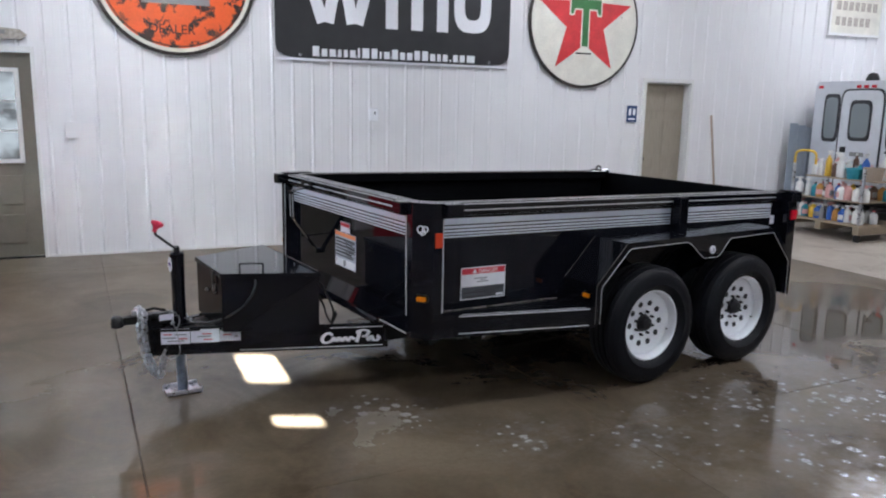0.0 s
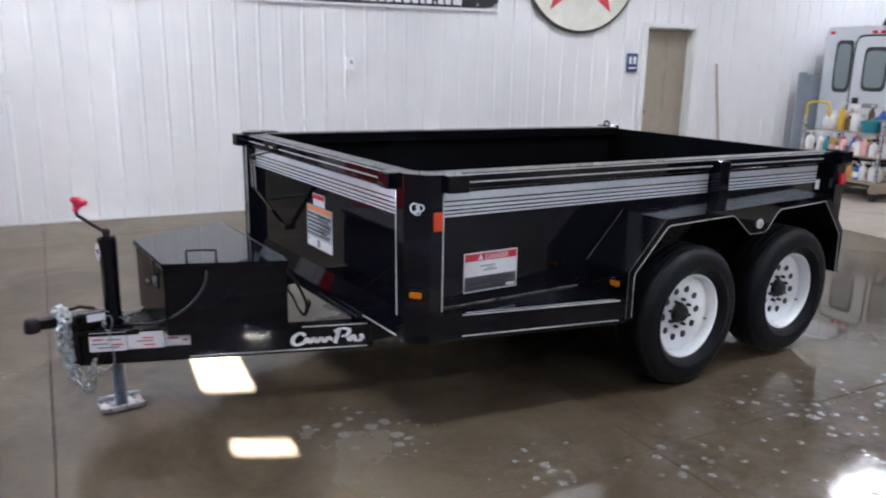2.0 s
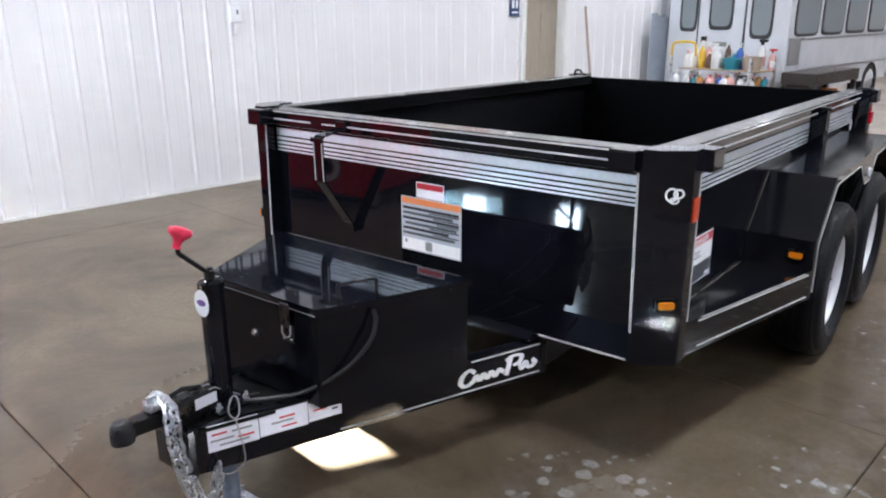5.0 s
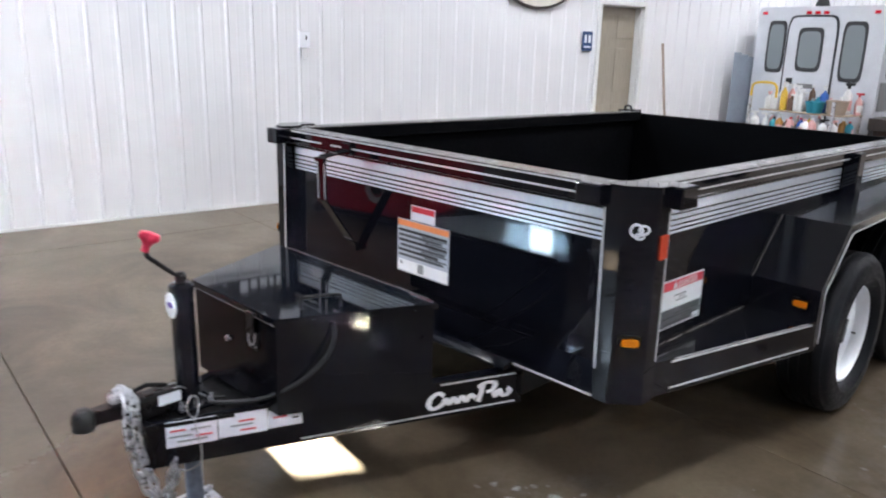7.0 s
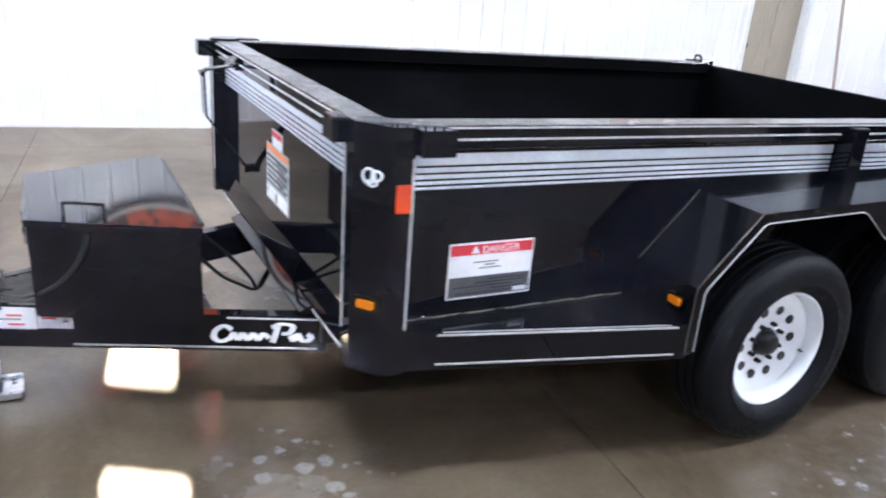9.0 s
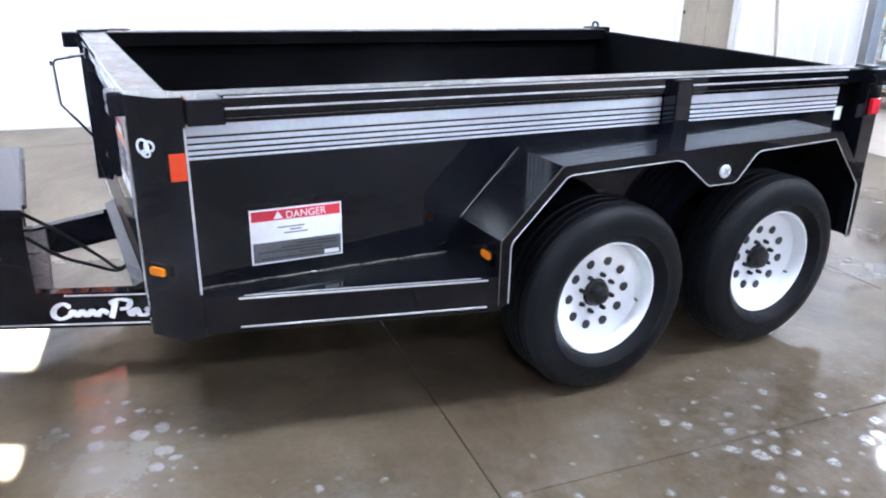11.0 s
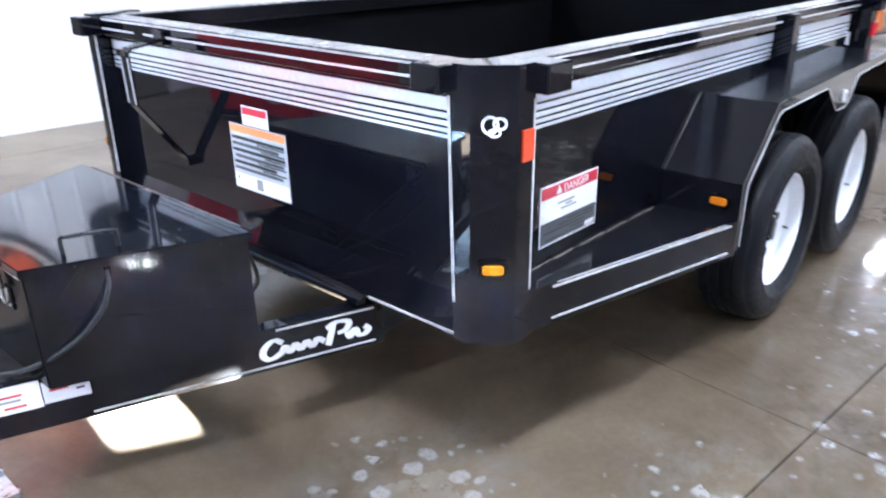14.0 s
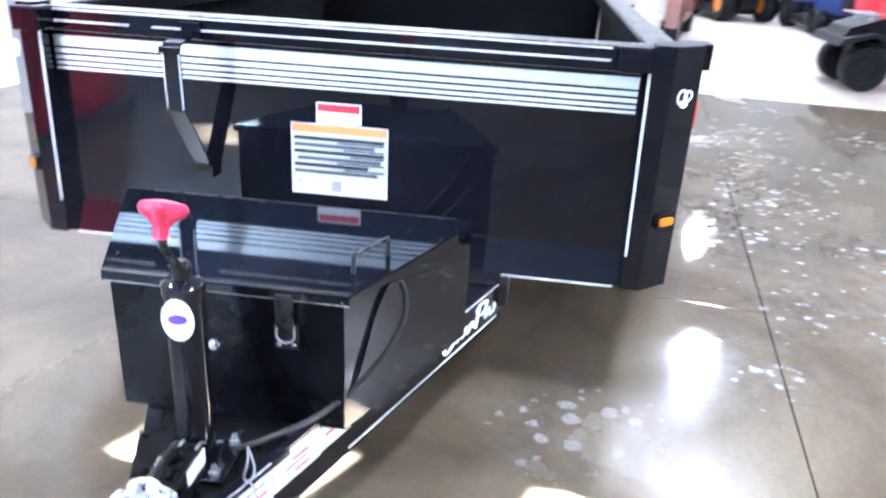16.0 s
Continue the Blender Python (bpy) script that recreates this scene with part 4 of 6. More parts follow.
# tongue: two beams that meet at the coupler
for side in (0, 1):
    f = (lambda y: y) if not side else (lambda y: 2 * MID - y)
    o = [(x, f(y)) for x, y in ((0.04, 0.450), (-1.16, 0.920), (-1.16, 0.952), (0.04, 0.505))]
    beam = part("tongue_beam", prism(blank(), o, "z", 0.258, 0.392), BLACK, trailer, "gloss black tongue beam")
    d = Vector((-1.20, 0.470, 0)).normalized()
    n_out = Vector((-d.y, d.x, 0))
    if n_out.y > 0:
        n_out = -n_out

    def on_beam(s, z, lift, g=f):
        p = Vector((0.04, 0.450, 0)) + d * s + n_out * lift
        return (p.x, g(p.y), z)
    if not side:
        for z, s0, s1 in ((0.382, 0.03, 0.33), (0.272, 0.03, 0.83)):
            part("pinstripe", tube(blank(), [on_beam(s0, z, 0.001), on_beam(s1, z, 0.001)], 0.003, 6), PIN, beam)
        # a white script-like flourish, as plain strokes
        strokes = ([(0.060, 0.038), (0.036, 0.052), (0.008, 0.036), (0.0, 0.010), (0.020, -0.006), (0.052, 0.006), (0.066, 0.024), (0.080, 0.004), (0.096, 0.024),
                    (0.112, 0.004), (0.130, 0.024), (0.146, 0.004), (0.164, 0.024), (0.184, 0.010)],
                   [(0.194, -0.006), (0.206, 0.030), (0.214, 0.062)],
                   [(0.192, 0.050), (0.226, 0.064), (0.262, 0.056), (0.252, 0.032), (0.226, 0.026)],
                   [(0.256, 0.022), (0.264, 0.004), (0.280, 0.026), (0.292, 0.004), (0.310, 0.002), (0.324, 0.016), (0.312, 0.028)])
        bm = blank()
        for k, s in enumerate(strokes):
            line = [(p.x, p.y) for p in smooth_line([(a, b, 0) for a, b in s], 6)]
            ribbon(bm, line, 0.0205, "y", -0.003 - k * 0.0001, -0.0008, True)
        m = Matrix.Translation(on_beam(0.375, 0.300, 0.0)) @ pose(0, 0, 0, 0, 0, math.degrees(math.atan2(d.y, d.x)) + 180)
        bmesh.ops.transform(bm, matrix=m, verts=bm.verts)
        part("script_mark", bm, WHITE_INK, beam, "white flowing script-like mark of plain strokes")
        # raised lip along the nose, and rows of pale stickers with print
        lip = [on_beam(0.815, 0, 0.0)[:2], on_beam(1.286, 0, 0.0)[:2], on_beam(1.286, 0, -0.016)[:2], on_beam(0.815, 0, -0.016)[:2]]
        part("side_lip", prism(blank(), lip, "z", 0.3925, 0.410), BLACK, beam)
        for s0, s1, z0, z1 in ((0.825, 0.935, 0.330, 0.392), (0.938, 1.092, 0.325, 0.402), (1.095, 1.248, 0.321, 0.407)):
            bm = prism(blank(), [on_beam(s0, 0, 0.001)[:2], on_beam(s1, 0, 0.001)[:2], on_beam(s1, 0, 0.003)[:2], on_beam(s0, 0, 0.003)[:2]], "z", z0, z1)
            part("sticker", bm, STICKER_LILAC, beam, "pale sticker with small print")
        for s, w, z, mat in ((0.875, 0.045, 0.366, RED_INK), (0.838, 0.02, 0.356, BLACK_INK), (0.980, 0.05, 0.374, RED_INK), (0.985, 0.07, 0.360, GREY_INK), (0.975, 0.05, 0.342, RED_INK),
                             (1.19, 0.045, 0.376, RED_INK), (1.115, 0.06, 0.374, GREY_INK), (1.11, 0.05, 0.350, RED_INK), (1.17, 0.07, 0.356, GREY_INK), (1.125, 0.09, 0.338, GREY_INK)):
            bm = prism(blank(), [on_beam(s, 0, 0.0032)[:2], on_beam(s + w, 0, 0.0032)[:2], on_beam(s + w, 0, 0.0042)[:2], on_beam(s, 0, 0.0042)[:2]], "z", z - 0.003, z + 0.003)
            part("print_bar", bm, mat, beam)
part("tongue_bar", box(blank(), -0.36, -0.30, 0.615, 2 * MID - 0.615, 0.30, 0.385, 0.004), BLACK_DULL, trailer)
part("tongue_plate", prism(blank(), [(-1.185, 0.925), (-1.185, 2 * MID - 0.925), (-0.93, 2 * MID - 0.825), (-0.93, 0.825)], "z", 0.3925, 0.405), BLACK_DULL, trailer)
part("tongue_pan", prism(blank(), [(-0.93, 0.85), (-0.93, 2 * MID - 0.85), (-0.36, 2 * MID - 0.66), (-0.36, 0.66)], "z", 0.374, 0.388), BLACK_DULL, trailer)
part("nose_plate", box(blank(), -1.185, -1.1605, 0.905, 2 * MID - 0.905, 0.262, 0.415, 0.003), BLACK, trailer)

# coupler: a channel, a neck and a ball socket
bm = box(blank(), -1.215, -1.035, MID - 0.032, MID + 0.032, 0.4055, 0.482, 0.010)
prism(bm, [(-1.300, MID - 0.017), (-1.214, MID - 0.030), (-1.214, MID + 0.030), (-1.300, MID + 0.017)], "z", 0.436, 0.478)
coupler = part("coupler", bm, BLACK_DULL, trailer, "black ball coupler")
part("socket", lathe(blank(), [(0.0, 0.492), (0.020, 0.489), (0.030, 0.478), (0.034, 0.458), (0.033, 0.428), (0.027, 0.424), (0.025, 0.45), (0.0, 0.46)], "z", (-1.328, MID, 0), 24), DARK_STEEL, coupler, "", True)
part("latch", box(blank(), -1.252, -1.206, MID - 0.021, MID + 0.021, 0.4825, 0.508, 0.006), ZINC, coupler, "zinc coupler latch")
part("latch_lever", tube(blank(), [(-1.206, MID, 0.495), (-1.135, MID, 0.508), (-1.075, MID, 0.490)], 0.008), BLACK_DULL, coupler)
part("side_label", box(blank(), -1.115, -1.040, MID - 0.0335, MID - 0.0322, 0.440, 0.474), STICKER_LILAC, coupler, "pale label")
for y in (MID - 0.026, MID + 0.008):
    part("pale_edge", tube(blank(), [(-1.060, y, 0.4835), (-1.040, y, 0.4835), (-0.955, y - 0.004, 0.424)], 0.0026, 6), CABLE_GREY, coupler)

# jack with crank
jack = part("jack", lathe(blank(), [(0.0, 0.375), (0.036, 0.375), (0.036, 0.782), (0.039, 0.784), (0.039, 0.804), (0.030, 0.812), (0.0, 0.814)], "z", (-1.000, MID, 0), 28), BLACK, trailer, "black screw jack with a red crank knob", True)
part("inner_tube", lathe(blank(), [(0.0, 0.012), (0.028, 0.012), (0.028, 0.375), (0.0, 0.375)], "z", (-1.000, MID, 0), 24), GREY_TUBE, jack, "grey-blue inner tube", True)
bm = box(blank(), -1.095, -0.905, MID - 0.060, MID + 0.060, 0.004, 0.012, 0.003)
part("foot", bm, ZINC, jack, "zinc foot plate")
for s in (-1, 1):
    part("foot_lip", prism(blank(), [(-1.095, MID + s * 0.060), (-0.905, MID + s * 0.060), (-0.915, MID + s * 0.075), (-1.085, MID + s * 0.075)], "z", 0.008, 0.030), ZINC, jack)
part("jack_flange", box(blank(), -1.065, -0.935, MID - 0.075, MID + 0.075, 0.4055, 0.418, 0.003), BLACK, jack)
for dx, dy in ((-0.05, -0.055), (0.05, -0.055), (-0.05, 0.055), (0.05, 0.055)):
    part("bolt", lathe(blank(), [(0.0, 0.418), (0.012, 0.418), (0.012, 0.430), (0.006, 0.431), (0.006, 0.442), (0.0, 0.442)], "z", (-1.000 + dx, MID + dy, 0), 6), ZINC, jack)
part("crank", tube(blank(), smooth_line([(-1.000, MID, 0.812), (-1.002, MID, 0.838), (-1.02, MID - 0.003, 0.845), (-1.09, MID - 0.024, 0.905), (-1.112, MID - 0.030, 0.925), (-1.112, MID - 0.031, 0.945)], 4), 0.0075, 8), DARK_STEEL, jack)
part("crank_cap", lathe(blank(), [(0.0, 0.812), (0.016, 0.812), (0.018, 0.838), (0.010, 0.848), (0.0, 0.848)], "z", (-1.000, MID, 0), 16), DARK_STEEL, jack)
bm = blank()
rings = []
for r, h, lobe in ((0.004, -0.030, 0.0), (0.011, -0.029, 0.0), (0.012, -0.010, 0.05), (0.019, 0.002, 0.18), (0.028, 0.010, 0.26), (0.031, 0.020, 0.28), (0.028, 0.029, 0.26), (0.014, 0.033, 0.1), (0.003, 0.034, 0.0)):
    rings.append([bm.verts.new((r * (1 + lobe * math.cos(4 * a)) * math.cos(a), r * (1 + lobe * math.cos(4 * a)) * math.sin(a), h)) for a in [2 * math.pi * i / 32 for i in range(32)]])
for lo, hi in zip(rings, rings[1:]):
    for i in range(32):
        bm.faces.new((lo[i], lo[(i + 1) % 32], hi[(i + 1) % 32], hi[i]))
bm.faces.new(rings[0])
bm.faces.new(rings[-1])
bmesh.ops.transform(bm, matrix=pose(-1.108, MID - 0.031, 0.966, 8, 22, 20), verts=bm.verts)
part("knob", bm, PINK_RED, jack, "pink-red plastic lobed knob", True)
badge = prism(blank(), oval(0, 0, 0.030, 0.042, 20), "y", -0.0405, -0.0395, pose(-1.000, MID, 0.747, 0, 0, -84))
part("badge", badge, WHITE_INK, jack, "white oval badge with lilac print")
badge = prism(blank(), oval(0, 0, 0.018, 0.010, 16), "y", -0.0420, -0.0406, pose(-1.000, MID, 0.749, 0, 0, -84))
part("badge_print", badge, PLASTIC["purple"], jack)
part("power_cord", tube(blank(), smooth_line([(-0.975, MID + 0.03, 0.797), (-0.958, MID + 0.03, 0.78), (-0.965, MID + 0.02, 0.50), (-0.96, MID - 0.02, 0.42), (-0.90, MID - 0.05, 0.412)], 6), 0.005, 6), CABLE, trailer)

# toolbox on the tongue, wider towards the bed
toolbox = new("toolbox")
toolbox.parent = trailer
tagged(toolbox, "black steel tapered toolbox on the tongue")
FRONT_U, BACK_U, FW, BW = -0.826, -0.350, 0.257, 0.468
shape = [(FRONT_U, MID - FW), (FRONT_U, MID + FW), (BACK_U, MID + BW), (BACK_U, MID - BW)]
body = part("body", prism(blank(), [(x, MID + (y - MID) * 0.985) for x, y in shape], "z", 0.3935, 0.700), BLACK, toolbox)
# sheet added over the front to keep its floor reflection dark
part("front_plate", box(blank(), FRONT_U - 0.0035, FRONT_U - 0.0004, MID - FW * 0.98, MID + FW * 0.98, 0.396, 0.699, 0.001), BLACK_DIMMED, toolbox)
lid_shape = [(FRONT_U - 0.012, MID - FW - 0.008), (FRONT_U - 0.012, MID + FW + 0.008), (BACK_U + 0.006, MID + BW + 0.010), (BACK_U + 0.006, MID - BW - 0.010)]
bm = prism(blank(), lid_shape, "z", 0.7005, 0.724)
bmesh.ops.bevel(bm, geom=list(bm.edges), offset=0.003, segments=2, affect="EDGES")
lid = part("lid", bm, BLACK_SPOTTED, toolbox, "gloss black lid with water spots")
part("lid_edge", tube(blank(), [(FRONT_U - 0.013, MID - FW - 0.008, 0.7035), (FRONT_U - 0.013, MID + FW + 0.008, 0.7035)], 0.0018, 5), RAIL_TOP, lid)
part("hinge", tube(blank(), [(BACK_U + 0.012, MID - BW + 0.05, 0.716), (BACK_U + 0.012, MID + BW - 0.05, 0.716)], 0.008), DARK_STEEL, lid)
d = Vector((BACK_U - FRONT_U, -(BW - FW), 0)).normalized()
h0 = Vector((-0.724, 0.744, 0.724))
h1 = h0 + d * 0.125
part("handle", tube(blank(), smooth_line([h0, h0 + Vector((0, 0, 0.034)), h0 + d * 0.012 + Vector((0, 0, 0.042)), h1 - d * 0.012 + Vector((0, 0, 0.042)), h1 + Vector((0, 0, 0.034)), h1], 4), 0.0055, 8), DARK_STEEL, lid)
latch = part("latch", box(blank(), FRONT_U - 0.0185, FRONT_U - 0.012, MID - 0.150, MID - 0.112, 0.640, 0.716, 0.002), DARK_STEEL, toolbox, "dark steel over-centre latch")
part("latch_plate", box(blank(), FRONT_U - 0.0085, FRONT_U - 0.0037, MID - 0.158, MID - 0.104, 0.585, 0.645, 0.002), DARK_STEEL, latch)
part("latch_loop", tube(blank(), smooth_line([(FRONT_U - 0.012, MID - 0.149, 0.645), (FRONT_U - 0.014, MID - 0.149, 0.615), (FRONT_U - 0.015, MID - 0.131, 0.604), (FRONT_U - 0.014, MID - 0.113, 0.615), (FRONT_U - 0.012, MID - 0.113, 0.645)], 4), 0.003, 6), ZINC, latch, "bright wire loop")
for y in (MID - 0.147, MID - 0.115):
    part("rivet", lathe(blank(), [(0.0, -0.0045), (0.004, -0.0035), (0.006, 0.0), (0.0, 0.0)], "x", (FRONT_U - 0.0085, y, 0.596), 10), ZINC, latch)
part("keeper", lathe(blank(), [(0.0, -0.012), (0.009, -0.011), (0.012, -0.004), (0.012, 0.0), (0.0, 0.0)], "x", (FRONT_U - 0.0037, MID + 0.03, 0.575), 14), ZINC, toolbox, "round bright lock")
for s in (-0.95, 0.95):
    part("hinge_plate", box(blank(), BACK_U + 0.001, BACK_U + 0.008, MID + s * BW * 0.8 - 0.03, MID + s * BW * 0.8 + 0.03, 0.64, 0.70), DARK_STEEL, toolbox)

# charging cord that droops from the lid to the jack
cord = smooth_line([(-0.668, 0.652, 0.690), (-0.676, 0.637, 0.655), (-0.705, 0.640, 0.595), (-0.765, 0.690, 0.515), (-0.850, 0.775, 0.450), (-0.925, 0.870, 0.425), (-0.965, 0.925, 0.420)], 8)
part("cord", tube(blank(), cord, 0.0068, 8), CABLE, trailer, "black drooping cord", True)
for hose in ([(-0.352, 0.60, 0.69), (-0.240, 0.70, 0.565), (-0.120, 0.86, 0.395), (-0.05, 1.04, 0.272), (0.03, 1.16, 0.30)],
             [(-0.352, 0.58, 0.61), (-0.260, 0.68, 0.490), (-0.165, 0.86, 0.375), (-0.05, 1.04, 0.262), (0.03, 1.15, 0.285)]):
    part("hose", tube(blank(), smooth_line(hose, 8), 0.0062, 8), CABLE, trailer, "thin black cable", True)

# breakaway cable loop by the stickers
loop = [(-1.048 + 0.019 * math.cos(a) * (1.0 + 0.35 * math.sin(a)), 0.866 + 0.006 * math.sin(2 * a), 0.452 + 0.036 * math.sin(a)) for a in [i * 2 * math.pi / 36 for i in range(37)]]
part("loop_cable", tube(blank(), loop, 0.0026, 6), CABLE_GREY, trailer, "thin grey steel cable loop", True)
tail_line = smooth_line([(-1.048, 0.866, 0.416), (-1.045, 0.858, 0.385), (-1.038, 0.852, 0.330), (-1.040, 0.850, 0.270), (-1.075, 0.872, 0.240), (-1.110, 0.900, 0.252)], 6)
part("cable_tail", tube(blank(), tail_line, 0.0024, 6), CABLE_GREY, trailer, "", True)

# safety chain in two hanging strands
chain = new("safety_chain")
chain.parent = trailer
tagged(chain, "zinc-plated safety chain")


def link(p, q, turn):
    p, q = Vector(p), Vector(q)
    d = (q - p).normalized()
    side = d.orthogonal().normalized()
    side = Matrix.Rotation(turn, 3, d) @ side
    half, w = (q - p).length * 0.72, 0.0135
    c = (p + q) / 2
    pts = []
    for i in range(14):
        a = 2 * math.pi * i / 14
        pts.append(c + d * (half * math.copysign(abs(math.cos(a)) ** 0.7, math.cos(a))) + side * (w * math.copysign(abs(math.sin(a)) ** 0.8, math.sin(a))))
    part("chain_link", tube(blank(), pts, 0.0054, 6, True), ZINC, chain)


for line in ([(-1.205, 1.045, 0.455), (-1.200, 1.022, 0.490), (-1.194, 0.990, 0.499), (-1.190, 0.958, 0.492), (-1.196, 0.938, 0.465), (-1.200, 0.922, 0.360), (-1.180, 0.900, 0.240), (-1.152, 0.893, 0.150), (-1.130, 0.884, 0.175), (-1.120, 0.878, 0.260), (-1.122, 0.884, 0.300)],
             [(-1.228, 1.035, 0.470), (-1.222, 1.012, 0.507), (-1.214, 0.980, 0.522), (-1.212, 0.948, 0.505), (-1.228, 0.918, 0.455), (-1.232, 0.900, 0.380), (-1.205, 0.893, 0.240), (-1.166, 0.886, 0.165), (-1.132, 0.874, 0.205), (-1.112, 0.872, 0.290)]):
    pts = smooth_line(line, 12)
    keep, last = [pts[0]], pts[0]
    for p in pts[1:]:
        if (p - last).length >= 0.029:
            keep.append(p)
            last = p
    for i in range(len(keep) - 1):
        link(keep[i], keep[i + 1], (i % 2) * math.pi / 2 + 0.4)

# black bracket that stands off the front rail
bm = blank()
BR0, BR1 = 1.371, 1.421
strap = [(-0.040, 1.098), (-0.158, 1.082), (-0.168, 1.070), (-0.164, 0.900), (-0.020, 0.700), (-0.008, 0.675)]
for p, q in zip(strap, strap[1:]):
    dx, dz = q[0] - p[0], q[1] - p[1]
    k = 0.0035 / math.hypot(dx, dz)
    prism(bm, [(p[0] - dz * k, p[1] + dx * k), (q[0] - dz * k, q[1] + dx * k), (q[0] + dz * k, q[1] - dx * k), (p[0] + dz * k, p[1] - dx * k)], "y", BR0, BR1)
box(bm, -0.046, -0.0305, BR0 - 0.004, BR1 + 0.004, 1.080, 1.128, 0.003)
box(bm, -0.182, -0.1725, BR0 - 0.006, BR1 + 0.006, 1.060, 1.078, 0.002)
box(bm, -0.014, 0.0155, BR0, BR1, 0.655, 0.682, 0.002)
bracket = part("rail_bracket", bm, BLACK, trailer, "black steel strap standing off the front rail")
for y in (BR0 + 0.002, BR1 - 0.002):
    part("pinstripe", tube(blank(), [(-0.1705, y, 0.905), (-0.1735, y, 1.056)], 0.0024, 6), PIN, bracket)


# labels on the bed
def plate(parent, name, x0, x1, z0, z1, lift, mat, place, label=""):
    """A thin label part in the x-z plane of the matrix place, facing its -y."""
    return part(name, box(blank(), x0, x1, -lift - 0.0009, -lift, z0, z1, 0, place), mat, parent, label)


SIDE = pose(0.273, 0.052, 0.600) @ Matrix.Diagonal((0.96, 1.0, 0.99, 1.0))
lab = plate(trailer, "danger_label", 0.0, 0.310, 0.0, 0.182, 0.0008, WHITE_INK, SIDE, "white danger label with a red head and grey print")
plate(lab, "red_head", 0.006, 0.304, 0.143, 0.176, 0.002, RED_INK, SIDE)
plate(lab, "grey_field", 0.006, 0.304, 0.006, 0.072, 0.002, DARK_PRINT, SIDE)
word = new("word", lettering("DANGER", 0.034, 0.0004))
word.data.materials.clear()
word.data.materials.append(WHITE_INK)
word.parent = lab
word.matrix_basis = SIDE @ pose(0.118, -0.0036, 0.148, 90, 0, 0)
part("warning_triangle", prism(blank(), [(0.078, 0.148), (0.108, 0.148), (0.093, 0.173)], "y", -0.0045, -0.003, SIDE), WHITE_INK, lab)
for x0, x1, z in ((0.09, 0.18, 0.118), (0.13, 0.17, 0.108), (0.11, 0.19, 0.098)):
    plate(lab, "print_bar", x0, x1, z - 0.0025, z + 0.0025, 0.0021, GREY_INK, SIDE)
for x0, x1, z in ((0.15, 0.29, 0.060), (0.10, 0.29, 0.050), (0.02, 0.24, 0.039), (0.16, 0.28, 0.028), (0.03, 0.23, 0.017)):
    plate(lab, "print_bar", x0, x1, z - 0.002, z + 0.002, 0.0031, BLACK_INK, SIDE)
plate(lab, "print_bar", 0.245, 0.296, 0.010, 0.024, 0.0032, WHITE_INK, SIDE)

FACEPLATE = pose(0.018, 1.127, 0.624, 0, 0, -90) @ Matrix.Diagonal((0.965, 1.0, 0.91, 1.0))
lab = plate(trailer, "instruction_label", 0.0, 0.312, 0.0, 0.246, 0.0008, LABEL_GREY, FACEPLATE, "pale label with an orange head and rows of print")
plate(lab, "orange_head", 0.004, 0.308, 0.215, 0.242, 0.002, ORANGE_INK, FACEPLATE)
for i, (x0, x1) in enumerate(((0.01, 0.30), (0.01, 0.27), (0.01, 0.30), (0.02, 0.29), (0.01, 0.25), (0.01, 0.28))):
    plate(lab, "print_bar", x0, x1, 0.189 - i * 0.023, 0.201 - i * 0.023, 0.002, DARK_PRINT if i % 2 else BLACK_INK, FACEPLATE)
for i in range(5):
    plate(lab, "print_bar", 0.15 + 0.02 * (i % 3), 0.30, 0.1815 - i * 0.023, 0.1865 - i * 0.023, 0.0021, BLACK_INK, FACEPLATE)
plate(lab, "white_field", 0.004, 0.308, 0.006, 0.058, 0.002, WHITE_INK, FACEPLATE)
plate(lab, "print_bar", 0.13, 0.165, 0.012, 0.054, 0.003, GREY_INK, FACEPLATE)
plate(lab, "print_bar", 0.02, 0.032, 0.035, 0.05, 0.003, GREY_INK, FACEPLATE)
lab = plate(trailer, "red_head_label", 0.083, 0.226, 0.249, 0.318, 0.0008, WHITE_INK, FACEPLATE, "small white label with a red head")
plate(lab, "red_head", 0.088, 0.221, 0.288, 0.313, 0.002, RED_INK, FACEPLATE)
plate(lab, "print_bar", 0.10, 0.21, 0.270, 0.276, 0.002, STICKER_LILAC, FACEPLATE)

# the bed leans back a little on its frame
BED_NAMES = ("bed_floor", "side_panel", "top_rail", "stake_pocket", "side_post", "front_panel", "corner_post", "rear_post", "pale_reflector", "tailgate", "danger_label",
             "instruction_label", "red_head_label", "sill", "step_beam", "tie_ring")
for ob in trailer.children:
    if ob.name.split(".")[0] in BED_NAMES:
        for o in (ob, *ob.children_recursive):
            if o.name.startswith("word"):
                o.matrix_basis = pose(0, 0, -0.0205 * (o.matrix_basis.translation.x)) @ o.matrix_basis
                continue
            for v in o.data.vertices:
                v.co.z -= 0.0205 * (v.co.x - 0.1)


